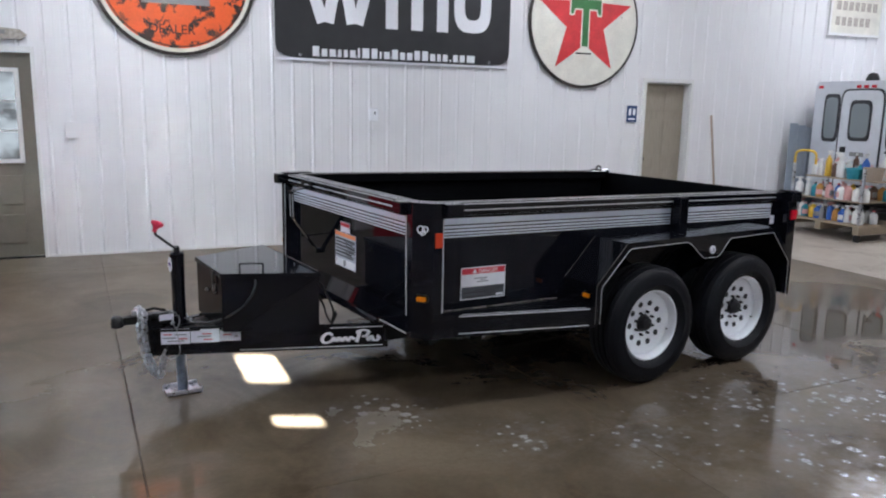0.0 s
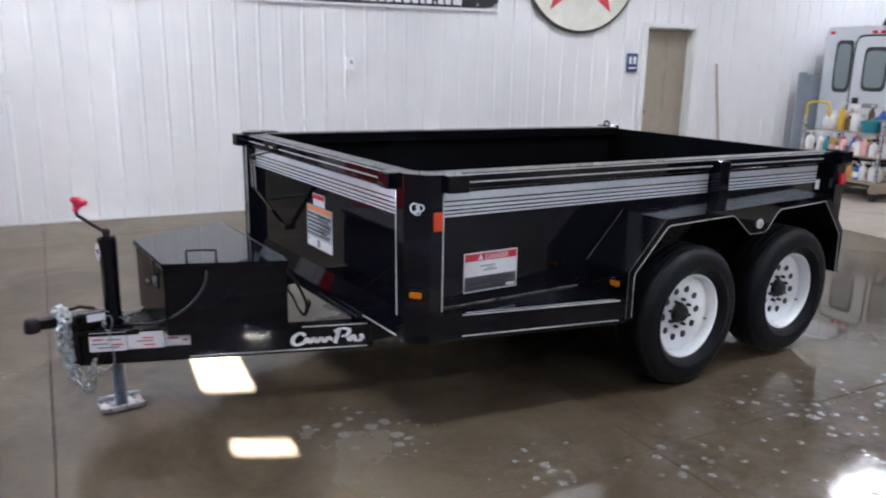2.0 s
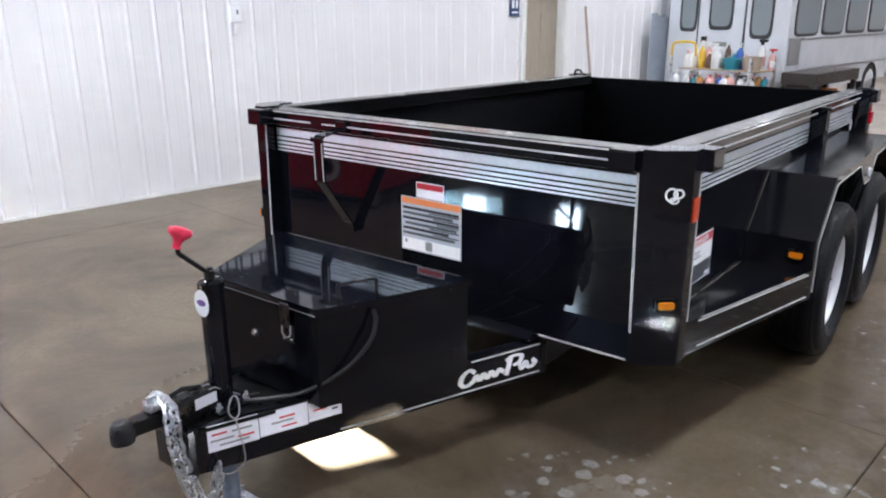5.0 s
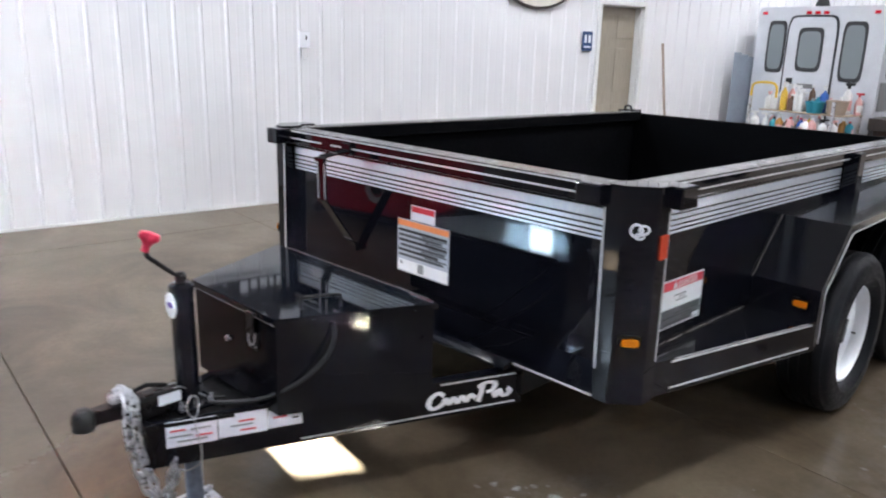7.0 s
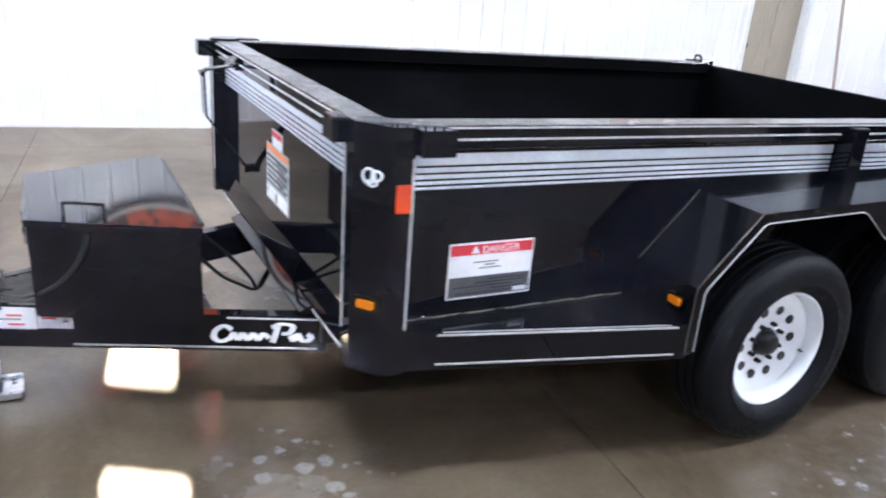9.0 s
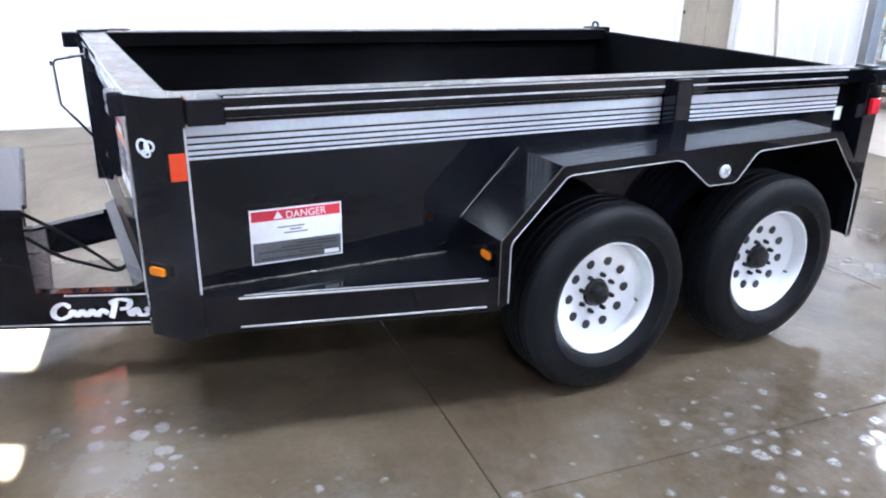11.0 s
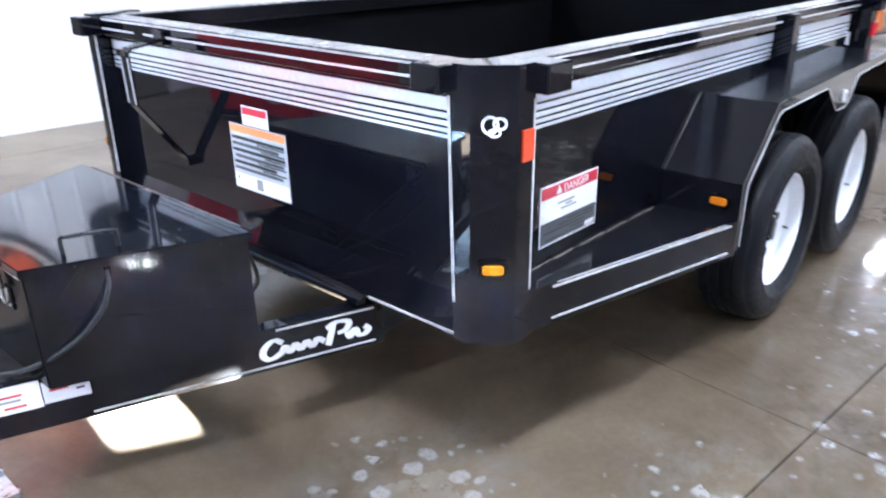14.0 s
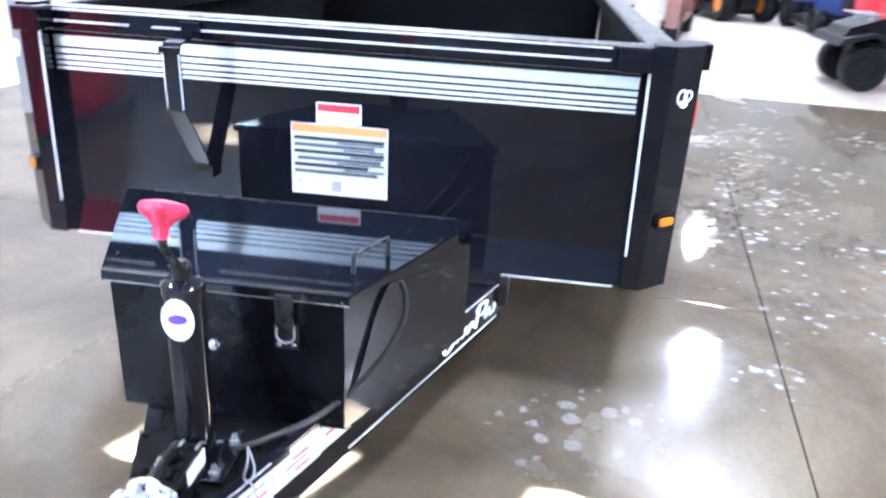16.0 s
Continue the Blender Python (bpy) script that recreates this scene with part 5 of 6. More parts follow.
# ---- along the north wall ----
def half_lite_door():
    x0, x1, top = DOORS["west"]
    d = structure("door_1", box(blank(), x0 - 0.032, x0, NORTH - 0.030, NORTH + 0.02, 0, top + 0.055, 0.004), TRIM_WHITE, "olive-grey steel door with a nine-pane window in white trim, closed", "door")
    part("trim", box(blank(), x1, x1 + 0.032, NORTH - 0.030, NORTH + 0.02, 0, top + 0.055, 0.004), TRIM_WHITE, d)
    part("trim", box(blank(), x0 + 0.001, x1 - 0.001, NORTH - 0.030, NORTH + 0.02, top, top + 0.055, 0.004), TRIM_WHITE, d)
    part("threshold", box(blank(), x0, x1, NORTH - 0.01, NORTH + 0.12, 0, 0.02), DARK_STEEL, d)
    a, b = x1 - 0.81, x1 - 0.148
    w0, w1 = 1.014, 1.90
    leaf = part("door_leaf", box(blank(), x0 + 0.004, a, NORTH + 0.012, NORTH + 0.05, 0.022, top - 0.004), DOOR_OLIVE, d)
    part("stile", box(blank(), b, x1 - 0.004, NORTH + 0.012, NORTH + 0.05, 0.022, top - 0.004), DOOR_OLIVE, d)
    part("rail", box(blank(), a + 0.0005, b - 0.0005, NORTH + 0.012, NORTH + 0.05, 0.022, w0), DOOR_OLIVE, d)
    part("rail", box(blank(), a + 0.0005, b - 0.0005, NORTH + 0.012, NORTH + 0.05, w1, top - 0.004), DOOR_OLIVE, d)
    for px0, px1 in ((a + 0.01, (a + b) / 2 - 0.05), ((a + b) / 2 + 0.05, b - 0.01)):
        for pz0, pz1 in ((0.16, 0.46), (0.56, 0.86)):
            part("raised_panel", box(blank(), px0, px1, NORTH + 0.003, NORTH + 0.0115, pz0, pz1, 0.004), DOOR_OLIVE, d)
    lite = part("lite_frame", ring_prism(blank(), [(a - 0.03, w0 - 0.03), (b + 0.03, w0 - 0.03), (b + 0.03, w1 + 0.03), (a - 0.03, w1 + 0.03)],
                                         [(a + 0.012, w0 + 0.012), (b - 0.012, w0 + 0.012), (b - 0.012, w1 - 0.012), (a + 0.012, w1 - 0.012)], "y", NORTH - 0.004, NORTH + 0.0115), TRIM_WHITE, d)
    for i in (1, 2):
        x = a + (b - a) * i / 3
        part("muntin", box(blank(), x - 0.010, x + 0.010, NORTH + 0.002, NORTH + 0.014, w0 + 0.013, w1 - 0.013), TRIM_WHITE, d)
        z = w0 + (w1 - w0) * i / 3
        part("muntin", box(blank(), a + 0.013, b - 0.013, NORTH + 0.0035, NORTH + 0.0125, z - 0.010, z + 0.010), TRIM_WHITE, d)
    part("pane", box(blank(), a, b, NORTH + 0.02, NORTH + 0.026, w0, w1), PALE_DAY, d, "pane with bright daylight and dark shapes painted as a glow")
    part("door_knob", lathe(blank(), [(0.0, -0.06), (0.022, -0.058), (0.028, -0.045), (0.012, -0.03), (0.012, 0.0), (0.030, 0.001), (0.0, 0.0015)], "y", (x0 + 0.06, NORTH + 0.01, 0.95), 20), ZINC, d, "", True)
    return d


def daylight_pane():
    """Opaque pane whose glow paints in the daylight: uneven pale and dark patches."""
    m = bpy.data.materials.new("painted_glow_pane")
    m.use_nodes = True
    nt = m.node_tree
    p = nt.nodes["Principled BSDF"]
    co = nt.nodes.new("ShaderNodeTexCoord")
    mp = nt.nodes.new("ShaderNodeMapping")
    mp.inputs["Scale"].default_value = (3.0, 1.0, 4.2)
    n = nt.nodes.new("ShaderNodeTexNoise")
    n.inputs["Scale"].default_value, n.inputs["Detail"].default_value = 1.6, 2.0
    ramp = nt.nodes.new("ShaderNodeValToRGB")
    for e, (at, c) in zip((ramp.color_ramp.elements[0], ramp.color_ramp.elements[1]), ((0.34, (0.16, 0.17, 0.18, 1)), (0.56, (0.80, 0.90, 0.98, 1)))):
        e.position, e.color = at, c
    nt.links.new(co.outputs["Object"], mp.inputs[0])
    nt.links.new(mp.outputs[0], n.inputs["Vector"])
    nt.links.new(n.outputs["Fac"], ramp.inputs[0])
    nt.links.new(ramp.outputs[0], p.inputs["Emission Color"])
    # faint emission stands in for light seen through the glass
    p.inputs["Emission Strength"].default_value = 0.0066
    p.inputs["Base Color"].default_value = (0.08, 0.09, 0.09, 1)
    p.inputs["Roughness"].default_value = 0.05
    return m


PALE_DAY = daylight_pane()
half_lite_door()

x0, x1, top = DOORS["east"]
door = structure("door_2", box(blank(), x0 - 0.055, x0, NORTH - 0.030, NORTH + 0.02, 0, top + 0.055, 0.004), TRIM_WHITE, "tan panelled door in white trim, closed and set back", "door")
part("trim", box(blank(), x1, x1 + 0.040, NORTH - 0.030, NORTH + 0.02, 0, top + 0.055, 0.004), TRIM_WHITE, door)
part("trim", box(blank(), x0 + 0.001, x1 - 0.001, NORTH - 0.030, NORTH + 0.02, top, top + 0.055, 0.004), TRIM_WHITE, door)
for jx0, jx1 in ((x0 + 0.001, x0 + 0.013), (x1 - 0.013, x1 - 0.001)):
    part("jamb", box(blank(), jx0, jx1, NORTH + 0.021, NORTH + 0.1115, 0, top - 0.0145, 0.002), TRIM_WHITE, door)
part("jamb", box(blank(), x0 + 0.001, x1 - 0.001, NORTH + 0.021, NORTH + 0.1115, top - 0.014, top - 0.001, 0.002), TRIM_WHITE, door)
LEAF_Y = NORTH + 0.112
part("door_leaf", box(blank(), x0 + 0.001, x1 - 0.001, LEAF_Y, LEAF_Y + 0.045, 0.002, top - 0.001), DOOR_TAN, door)
for px0, px1 in ((x0 + 0.09, (x0 + x1) / 2 - 0.04), ((x0 + x1) / 2 + 0.04, x1 - 0.09)):
    for pz0, pz1 in ((0.18, 0.80), (0.95, 1.50), (1.62, 1.90)):
        part("raised_panel", box(blank(), px0, px1, LEAF_Y - 0.009, LEAF_Y - 0.0005, pz0, pz1, 0.004), DOOR_TAN, door)
part("door_knob", lathe(blank(), [(0.0, -0.06), (0.022, -0.058), (0.028, -0.045), (0.012, -0.03), (0.012, 0.0), (0.0, 0.0015)], "y", (x0 + 0.07, LEAF_Y - 0.001, 0.95), 20), DARK_STEEL, door, "", True)


def wall_thing(name, x, z, label, category, m=None):
    return thing(name, pose(x, NORTH - 0.020, z), label, category)


def disc(r, a, b, n=72, inner=None):
    if inner:
        return ring_prism(blank(), oval(0, 0, r, r, n), oval(0, 0, inner, inner, n), "y", a, b)
    return prism(blank(), oval(0, 0, r, r, n), "y", a, b)


# orange round sign, rust-chipped
sign = wall_thing("round_sign", 1.036, 2.935, "orange round enamel sign with a dark chipped rim", "sign")
part("disc", disc(0.828, -0.020, 0.0), ENAMEL_BLACK, sign)
part("cream_ring", disc(0.790, -0.024, -0.0205, 72, 0.750), ENAMEL_CREAM, sign)
part("orange_face", disc(0.749, -0.0245, -0.0205), CHIPPED_ORANGE, sign, "chipped orange enamel face")
part("dark_ring", disc(0.737, -0.0262, -0.0247, 72, 0.724), ENAMEL_BLACK, sign)
word = new("word", lettering("DEALER", 0.135, 0.0008))
word.data.materials.clear()
word.data.materials.append(ENAMEL_BLACK)
word.parent = sign
word.matrix_basis = pose(-0.29, -0.0268, -0.60, 90, 0, 0)
bm = blank()
box(bm, -0.34, 0.34, -0.0275, -0.0250, -0.30, -0.20)
box(bm, -0.45, 0.45, -0.0275, -0.0250, -0.08, 0.06)
part("faded_bar", bm, PLASTIC["grey"], sign)

# black vinyl banner with plain white shapes
banner = wall_thing("banner", 3.54, 2.143, "black vinyl banner with large white shapes, lashed to the wall", "banner")
part("cloth", prism(blank(), [(x, z) for x, z in oval(0, 0.66, 1.472, 0.66, 48, 14)], "y", -0.016, 0.0), VINYL_BLACK, banner, "black vinyl cloth")
part("white_hem", box(blank(), -1.468, 1.468, -0.012, -0.002, -0.028, -0.002), WHITE_INK, banner)
for k, (a, b) in enumerate((((-1.14, 1.05), (-0.93, 0.40)), ((-0.74, 1.05), (-0.87, 0.40)), ((-0.70, 1.05), (-0.58, 0.40)), ((-0.34, 1.05), (-0.52, 0.40)))):
    part("white_shape", ribbon(blank(), [a, b], 0.135, "y", -0.0205 - 0.0004 * k, -0.0165), WHITE_INK, banner)
for x in (-0.10, 0.22, 0.55):
    part("white_shape", box(blank(), x - 0.075, x + 0.075, -0.0205, -0.0165, 0.37, 1.05, 0.001), WHITE_INK, banner)
part("white_shape", ring_prism(blank(), oval(0.95, 0.72, 0.25, 0.34, 40, 3), oval(0.95, 0.72, 0.11, 0.19, 40, 3), "y", -0.0205, -0.0165), WHITE_INK, banner)
x = -1.05
for k, w in enumerate((0.085, 0.075, 0.08, 0.05, 0.055, 0.075, 0.035, 0.095, 0.08, 0.035, 0.08, 0.085, 0.07, 0.075, 0.08, 0.085, 0.075, 0.055, 0.07, 0.03, 0.07, 0.075, 0.115)):
    h = 0.030 if k == 19 else (0.113 if k in (0, 6, 7, 8, 11, 14, 15) else 0.085)
    part("print_bar", box(blank(), x, x + w - 0.010, -0.0195, -0.0165, 0.024, 0.024 + h, 0.006), WHITE_INK, banner)
    x += w + 0.019
for i in range(14):
    part("grommet", lathe(blank(), [(0.010, -0.018), (0.017, -0.018), (0.017, -0.0165), (0.010, -0.0165)], "y", (-1.41 + i * 0.217, 0, 0.035), 12, True), ZINC, banner)

# white round sign with a red star
sign = wall_thing("round_sign", 6.12, 2.745, "cream round enamel sign with red star and green bar", "sign")
part("disc", disc(0.840, -0.022, 0.0), ENAMEL_BLACK, sign)
part("cream_face", disc(0.806, -0.026, -0.0225), CHIPPED_CREAM, sign, "chipped cream enamel face")
pts = []
for i in range(10):
    a = math.pi / 2 + i * math.pi / 5
    r = 0.74 if i % 2 == 0 else 0.300
    pts.append((r * math.cos(a), 0.02 + r * math.sin(a)))
part("red_star", prism(blank(), pts, "y", -0.0295, -0.0265), ENAMEL_RED, sign, "red star")
bm = blank()
box(bm, -0.064, 0.064, -0.0315, -0.0297, -0.325, 0.22)
prism(bm, [(-0.25, 0.08), (-0.18, 0.08), (-0.16, 0.15), (0.16, 0.15), (0.18, 0.08), (0.25, 0.08), (0.25, 0.31), (-0.25, 0.31)], "y", -0.0313, -0.0298)
part("cream_shape", bm, ENAMEL_CREAM, sign)
bm = blank()
box(bm, -0.046, 0.046, -0.0335, -0.0318, -0.305, 0.21)
prism(bm, [(-0.23, 0.10), (-0.195, 0.10), (-0.17, 0.17), (0.17, 0.17), (0.195, 0.10), (0.23, 0.10), (0.23, 0.29), (-0.23, 0.29)], "y", -0.0333, -0.0317)
part("green_shape", bm, ENAMEL_GREEN, sign, "green bar shape")
part("print_bar", box(blank(), -0.13, 0.11, -0.028, -0.0265, -0.405, -0.385), ENAMEL_BLACK, sign)

# small fittings on the wall
outlet = wall_thing("wall_switch", 3.218, 1.468, "white wall switch box with a dark toggle and a conduit stub", "switch")
part("plate", box(blank(), -0.055, 0.055, -0.030, 0.0, -0.02, 0.125, 0.005), WHITE_INK, outlet)
part("toggle", box(blank(), 0.004, 0.018, -0.038, -0.0305, 0.050, 0.088, 0.003), PLASTIC["black"], outlet)
part("conduit", box(blank(), -0.02, 0.03, -0.02, 0.0, -0.12, -0.021, 0.004), WALL_WHITE, outlet)
outlet = wall_thing("wall_outlet", -0.03, 1.236, "white blank cover plate on the ribbed wall", "cover plate")
part("plate", box(blank(), -0.07, 0.07, -0.012, 0.0, 0.0, 0.17, 0.004), WALL_WHITE, outlet)
blue = wall_thing("restroom_sign", 6.964, 1.463, "blue plastic restroom sign with pale shapes, on the ribbed wall", "sign")
part("plate", box(blank(), -0.085, 0.085, -0.008, 0.0, 0.0, 0.225, 0.004), BLUE_SIGN, blue)
for x in (-0.034, 0.034):
    part("pale_shape", box(blank(), x - 0.02, x + 0.02, -0.0105, -0.0082, 0.095, 0.185, 0.0), WHITE_INK, blue)
part("print_bar", box(blank(), -0.055, 0.055, -0.0105, -0.0082, 0.035, 0.055), STICKER_LILAC, blue)
board = wall_thing("lettered_board", 11.07, 2.85, "pale framed board with two rows of faded dark print", "sign")
part("board", box(blank(), -0.54, 0.54, -0.03, 0.0, 0.0, 0.62, 0.006), ENAMEL_CREAM, board)
for z, n in ((0.35, 7), (0.12, 6)):
    for i in range(n):
        part("print_bar", box(blank(), -0.44 + i * 0.13, -0.35 + i * 0.13, -0.034, -0.0305, z, z + 0.13), FADED_PRINT, board)
part("frame", ring_prism(blank(), [(-0.57, -0.03), (0.57, -0.03), (0.57, 0.65), (-0.57, 0.65)], [(-0.53, 0.01), (0.53, 0.01), (0.53, 0.61), (-0.53, 0.61)], "y", -0.036, 0.0), PLASTIC["white"], board)
plaque = wall_thing("wall_plaque", -0.80, 2.20, "small grey carved plaque over the door", "plaque")
part("panel", prism(blank(), [(-0.42, 0.02), (0.36, 0.0), (0.42, 0.05), (0.36, 0.10), (0.02, 0.125), (-0.42, 0.14)], "y", -0.03, 0.0), FADED_PRINT, plaque)
for i in range(5):
    part("print_bar", box(blank(), -0.34 + i * 0.13, -0.25 + i * 0.12, -0.034, -0.0305, 0.05 + 0.02 * (i % 2), 0.09 + 0.02 * (i % 2)), PLASTIC["grey"], plaque)
part("orange_mark", prism(blank(), oval(-0.18, 0.185, 0.15, 0.044, 20), "y", -0.032, 0.0), PLASTIC["orange"], plaque)

broom = thing("broom", pose(8.40, 8.36, 0), "wooden broom leaning on the white wall", "broom")
part("handle", tube(blank(), [(0.045, -0.10, 0.16), (-0.045, 0.045, 1.575)], 0.017, 10), BROOM_WOOD, broom)
part("head", box(blank(), -0.17, 0.20, -0.14, -0.06, 0.10, 0.16, 0.008), BROOM_WOOD, broom)
part("bristles", prism(blank(), [(-0.18, 0.0), (0.21, 0.0), (0.19, 0.10), (-0.16, 0.10)], "y", -0.15, -0.05), PLASTIC["black"], broom)

cab = thing("corrugated_panels", pose(10.10, 8.27, 0), "stack of blue-grey corrugated steel panels leaning by the wall", "steel panels")
for k in range(4):
    bm = blank()
    prism(bm, [(-0.30 + k * 0.17 + 0.02 * s, (0.0 if s % 2 else 0.02)) for s in range(9)] + [(-0.30 + k * 0.17 + 0.02 * s, (0.0 if s % 2 else 0.02) + 0.006) for s in range(8, -1, -1)], "z", 0.0, 1.48 - 0.03 * k)
    part("panel", bm, CABINET_GREY, cab)


# red cleaning machine parked before the half-glazed door
machine = thing("floor_scrubber", pose(-0.83, 6.72, 0), "red floor-cleaning machine with a white ring and grey castors, parked", "cleaning machine")
bm = prism(blank(), [(0.03, 0.09), (0.045, 0.16), (-0.02, 0.62), (-0.07, 0.98), (-0.16, 1.06), (-0.62, 1.06), (-0.74, 0.90), (-1.12, 0.82), (-1.20, 0.70), (-1.20, 0.09)], "y", -0.55, 0.55)
bmesh.ops.bevel(bm, geom=list(bm.edges), offset=0.03, segments=2, affect="EDGES")
part("body", bm, MACHINE_RED, machine, "red body", True)
ring = ring_prism(blank(), oval(-0.20, 0.33, 0.125, 0.125, 32), oval(-0.20, 0.33, 0.078, 0.078, 32), "x", 0.036, 0.052)
part("white_ring", ring, WHITE_INK, machine, "white ring")
part("ring_core", prism(blank(), oval(-0.20, 0.33, 0.052, 0.052, 24), "x", 0.030, 0.056), PLASTIC["black"], machine)
part("lens", prism(blank(), oval(0.36, 0.46, 0.05, 0.05, 20), "x", 0.018, 0.034), PLASTIC["pink"], machine, "pale pink lamp")
part("skirt", box(blank(), -1.16, 0.03, -0.50, 0.50, 0.045, 0.0895, 0.006), PLASTIC["black"], machine)
for x in (-0.05, -1.08):
    for y in (-0.46, 0.46):
        part("castor", lathe(blank(), [(0.0, -0.025), (0.06, -0.025), (0.065, -0.015), (0.065, 0.015), (0.06, 0.025), (0.0, 0.025)], "y", (x, y + (0.14 if y > 0 else -0.14), 0.065), 20), PLASTIC["grey"], machine)
part("push_bar", tube(blank(), smooth_line([(-1.10, -0.42, 0.80), (-1.28, -0.42, 1.04), (-1.30, -0.30, 1.08), (-1.30, 0.30, 1.08), (-1.28, 0.42, 1.04), (-1.10, 0.42, 0.80)], 5), 0.016), PLASTIC["black"], machine)


# ---- the white van and the goods behind the trailer ----
van = thing("van", pose(10.20, 7.35, 0), "white box-bodied van with three rear windows and side windows, parked", "van")
VW, VH, VL = 0.89, 2.10, 4.0
prof = [(-VW, 0.42), (VW, 0.42), (VW, VH - 0.06), (VW - 0.03, VH - 0.01), (VW - 0.08, VH), (-VW + 0.08, VH), (-VW + 0.03, VH - 0.01), (-VW, VH - 0.06)]
part("body", prism(blank(), prof, "x", 0.0, VL), SHELL_WHITE, van)
door = part("rear_door", prism(blank(), oval(0.065, 1.21, 0.332, 0.755, 32, 9), "x", -0.018, -0.0005), SHELL_WHITE, van, "white rear door")
part("door_seal", ring_prism(blank(), oval(0.065, 1.21, 0.358, 0.782, 32, 9), oval(0.065, 1.21, 0.334, 0.757, 32, 9), "x", -0.012, -0.0005), SEAL, van)
for y, w, z0, z1, parent, fx in ((0.572, 0.138, 1.22, 1.92, van, 0.0), (0.068, 0.179, 1.25, 1.83, door, -0.0185), (-0.51, 0.16, 1.14, 1.91, van, 0.0)):
    part("window_seal", prism(blank(), oval(y, (z0 + z1) / 2, w, (z1 - z0) / 2, 32, 6), "x", fx - 0.008, fx - 0.0005), SEAL, parent)
    part("window_pane", prism(blank(), oval(y, (z0 + z1) / 2, w - 0.032, (z1 - z0) / 2 - 0.05, 32, 5), "x", fx - 0.012, fx - 0.0085), PALE_GLASS, parent, "grey window pane")
part("door_handle", box(blank(), -0.05, -0.019, 0.25, 0.33, 1.08, 1.16, 0.006), PLASTIC["black"], door)
for y0, y1, z in ((-0.05, 0.18, 1.03), (-0.18, 0.12, 0.84)):
    part("print_bar", box(blank(), -0.0205, -0.0188, y0, y1, z, z + 0.06), PLASTIC["grey"], door)
for y in (0.79, 0.15, 0.03, -0.09, -0.75):
    part("lens", box(blank(), -0.02, -0.0005, y - 0.035, y + 0.035, 2.00, 2.04, 0.006), LENS_RED, van, "small red marker lamp")
part("beacon", lathe(blank(), [(0.0, 2.101), (0.09, 2.101), (0.09, 2.13), (0.06, 2.20), (0.0, 2.22)], "z", (0.12, 0.05, 0), 16), PLASTIC["black"], van)
part("bumper", box(blank(), -0.16, -0.001, -VW + 0.02, VW - 0.02, 0.36, 0.50, 0.02), PLASTIC["black"], van)
for k in range(4):
    x = 0.20 + k * 0.90
    part("window_seal", prism(blank(), oval(x + 0.36, 1.48, 0.40, 0.31, 32, 7), "y", -VW - 0.008, -VW - 0.0005), SEAL, van)
    part("window_pane", prism(blank(), oval(x + 0.36, 1.48, 0.36, 0.27, 32, 7), "y", -VW - 0.013, -VW - 0.0085), PALE_GLASS, van, "grey window pane")
part("side_vent", box(blank(), 0.05, 0.40, -VW - 0.02, -VW - 0.0005, 0.80, 1.16, 0.004), PLASTIC["grey"], van)
for z in (0.70, 1.12):
    part("side_moulding", box(blank(), 0.45, VL, -VW - 0.018, -VW - 0.0005, z, z + 0.03, 0.004), PLASTIC["grey"], van)


def road_wheel(parent, x, y, r, w, steps=32, rim_mat=ZINC):
    o = part("tyre", lathe(blank(), [(r * 0.62, -w / 2), (r * 0.92, -w / 2), (r, -w * 0.35), (r, w * 0.35), (r * 0.92, w / 2), (r * 0.62, w / 2)], "y", (x, y, r), steps, True), RUBBER, parent, "", True)
    part("rim", lathe(blank(), [(0.0, -w * 0.3), (r * 0.3, -w * 0.34), (r * 0.62, -w * 0.42), (r * 0.62, w * 0.42), (0.0, w * 0.3)], "y", (x, y, r), steps), rim_mat, o, "", True)


for x in (0.95, 3.3):
    for y in (-VW + 0.10, VW - 0.10):
        road_wheel(van, x, y, 0.36, 0.21)


def jug(m, mat, cap, h, r, handle, label):
    t = thing("spray_bottle" if handle else "jug", m, label, "bottle", "bottles on the cart")
    part("body", lathe(blank(), [(0.0, 0.0), (r * 0.96, 0.0), (r, 0.015), (r, h * 0.62), (r * 0.80, h * 0.74), (r * 0.34, h * 0.84), (r * 0.32, h * 0.90), (0.0, h * 0.90)], "z", (0, 0, 0), 14), mat, t, "", True)
    part("cap", lathe(blank(), [(0.0, h * 0.9005), (r * 0.38, h * 0.9005), (r * 0.36, h), (0.0, h)], "z", (0, 0, 0), 10), cap, t)
    if handle:
        part("trigger", prism(blank(), [(-0.06, h * 1.001), (0.04, h * 1.001), (0.04, h * 1.10), (-0.07, h * 1.10)], "y", -0.014, 0.014), cap, t)
    part("sticker", prism(blank(), [(r * 1.012 * math.cos(a / 10), r * 1.012 * math.sin(a / 10)) for a in range(20, 44)] + [(r * 1.002 * math.cos(a / 10), r * 1.002 * math.sin(a / 10)) for a in range(43, 19, -1)], "z", h * 0.15, h * 0.5), PLASTIC[random.choice(("white", "white", "pink", "grey", "blue"))], t)
    return t


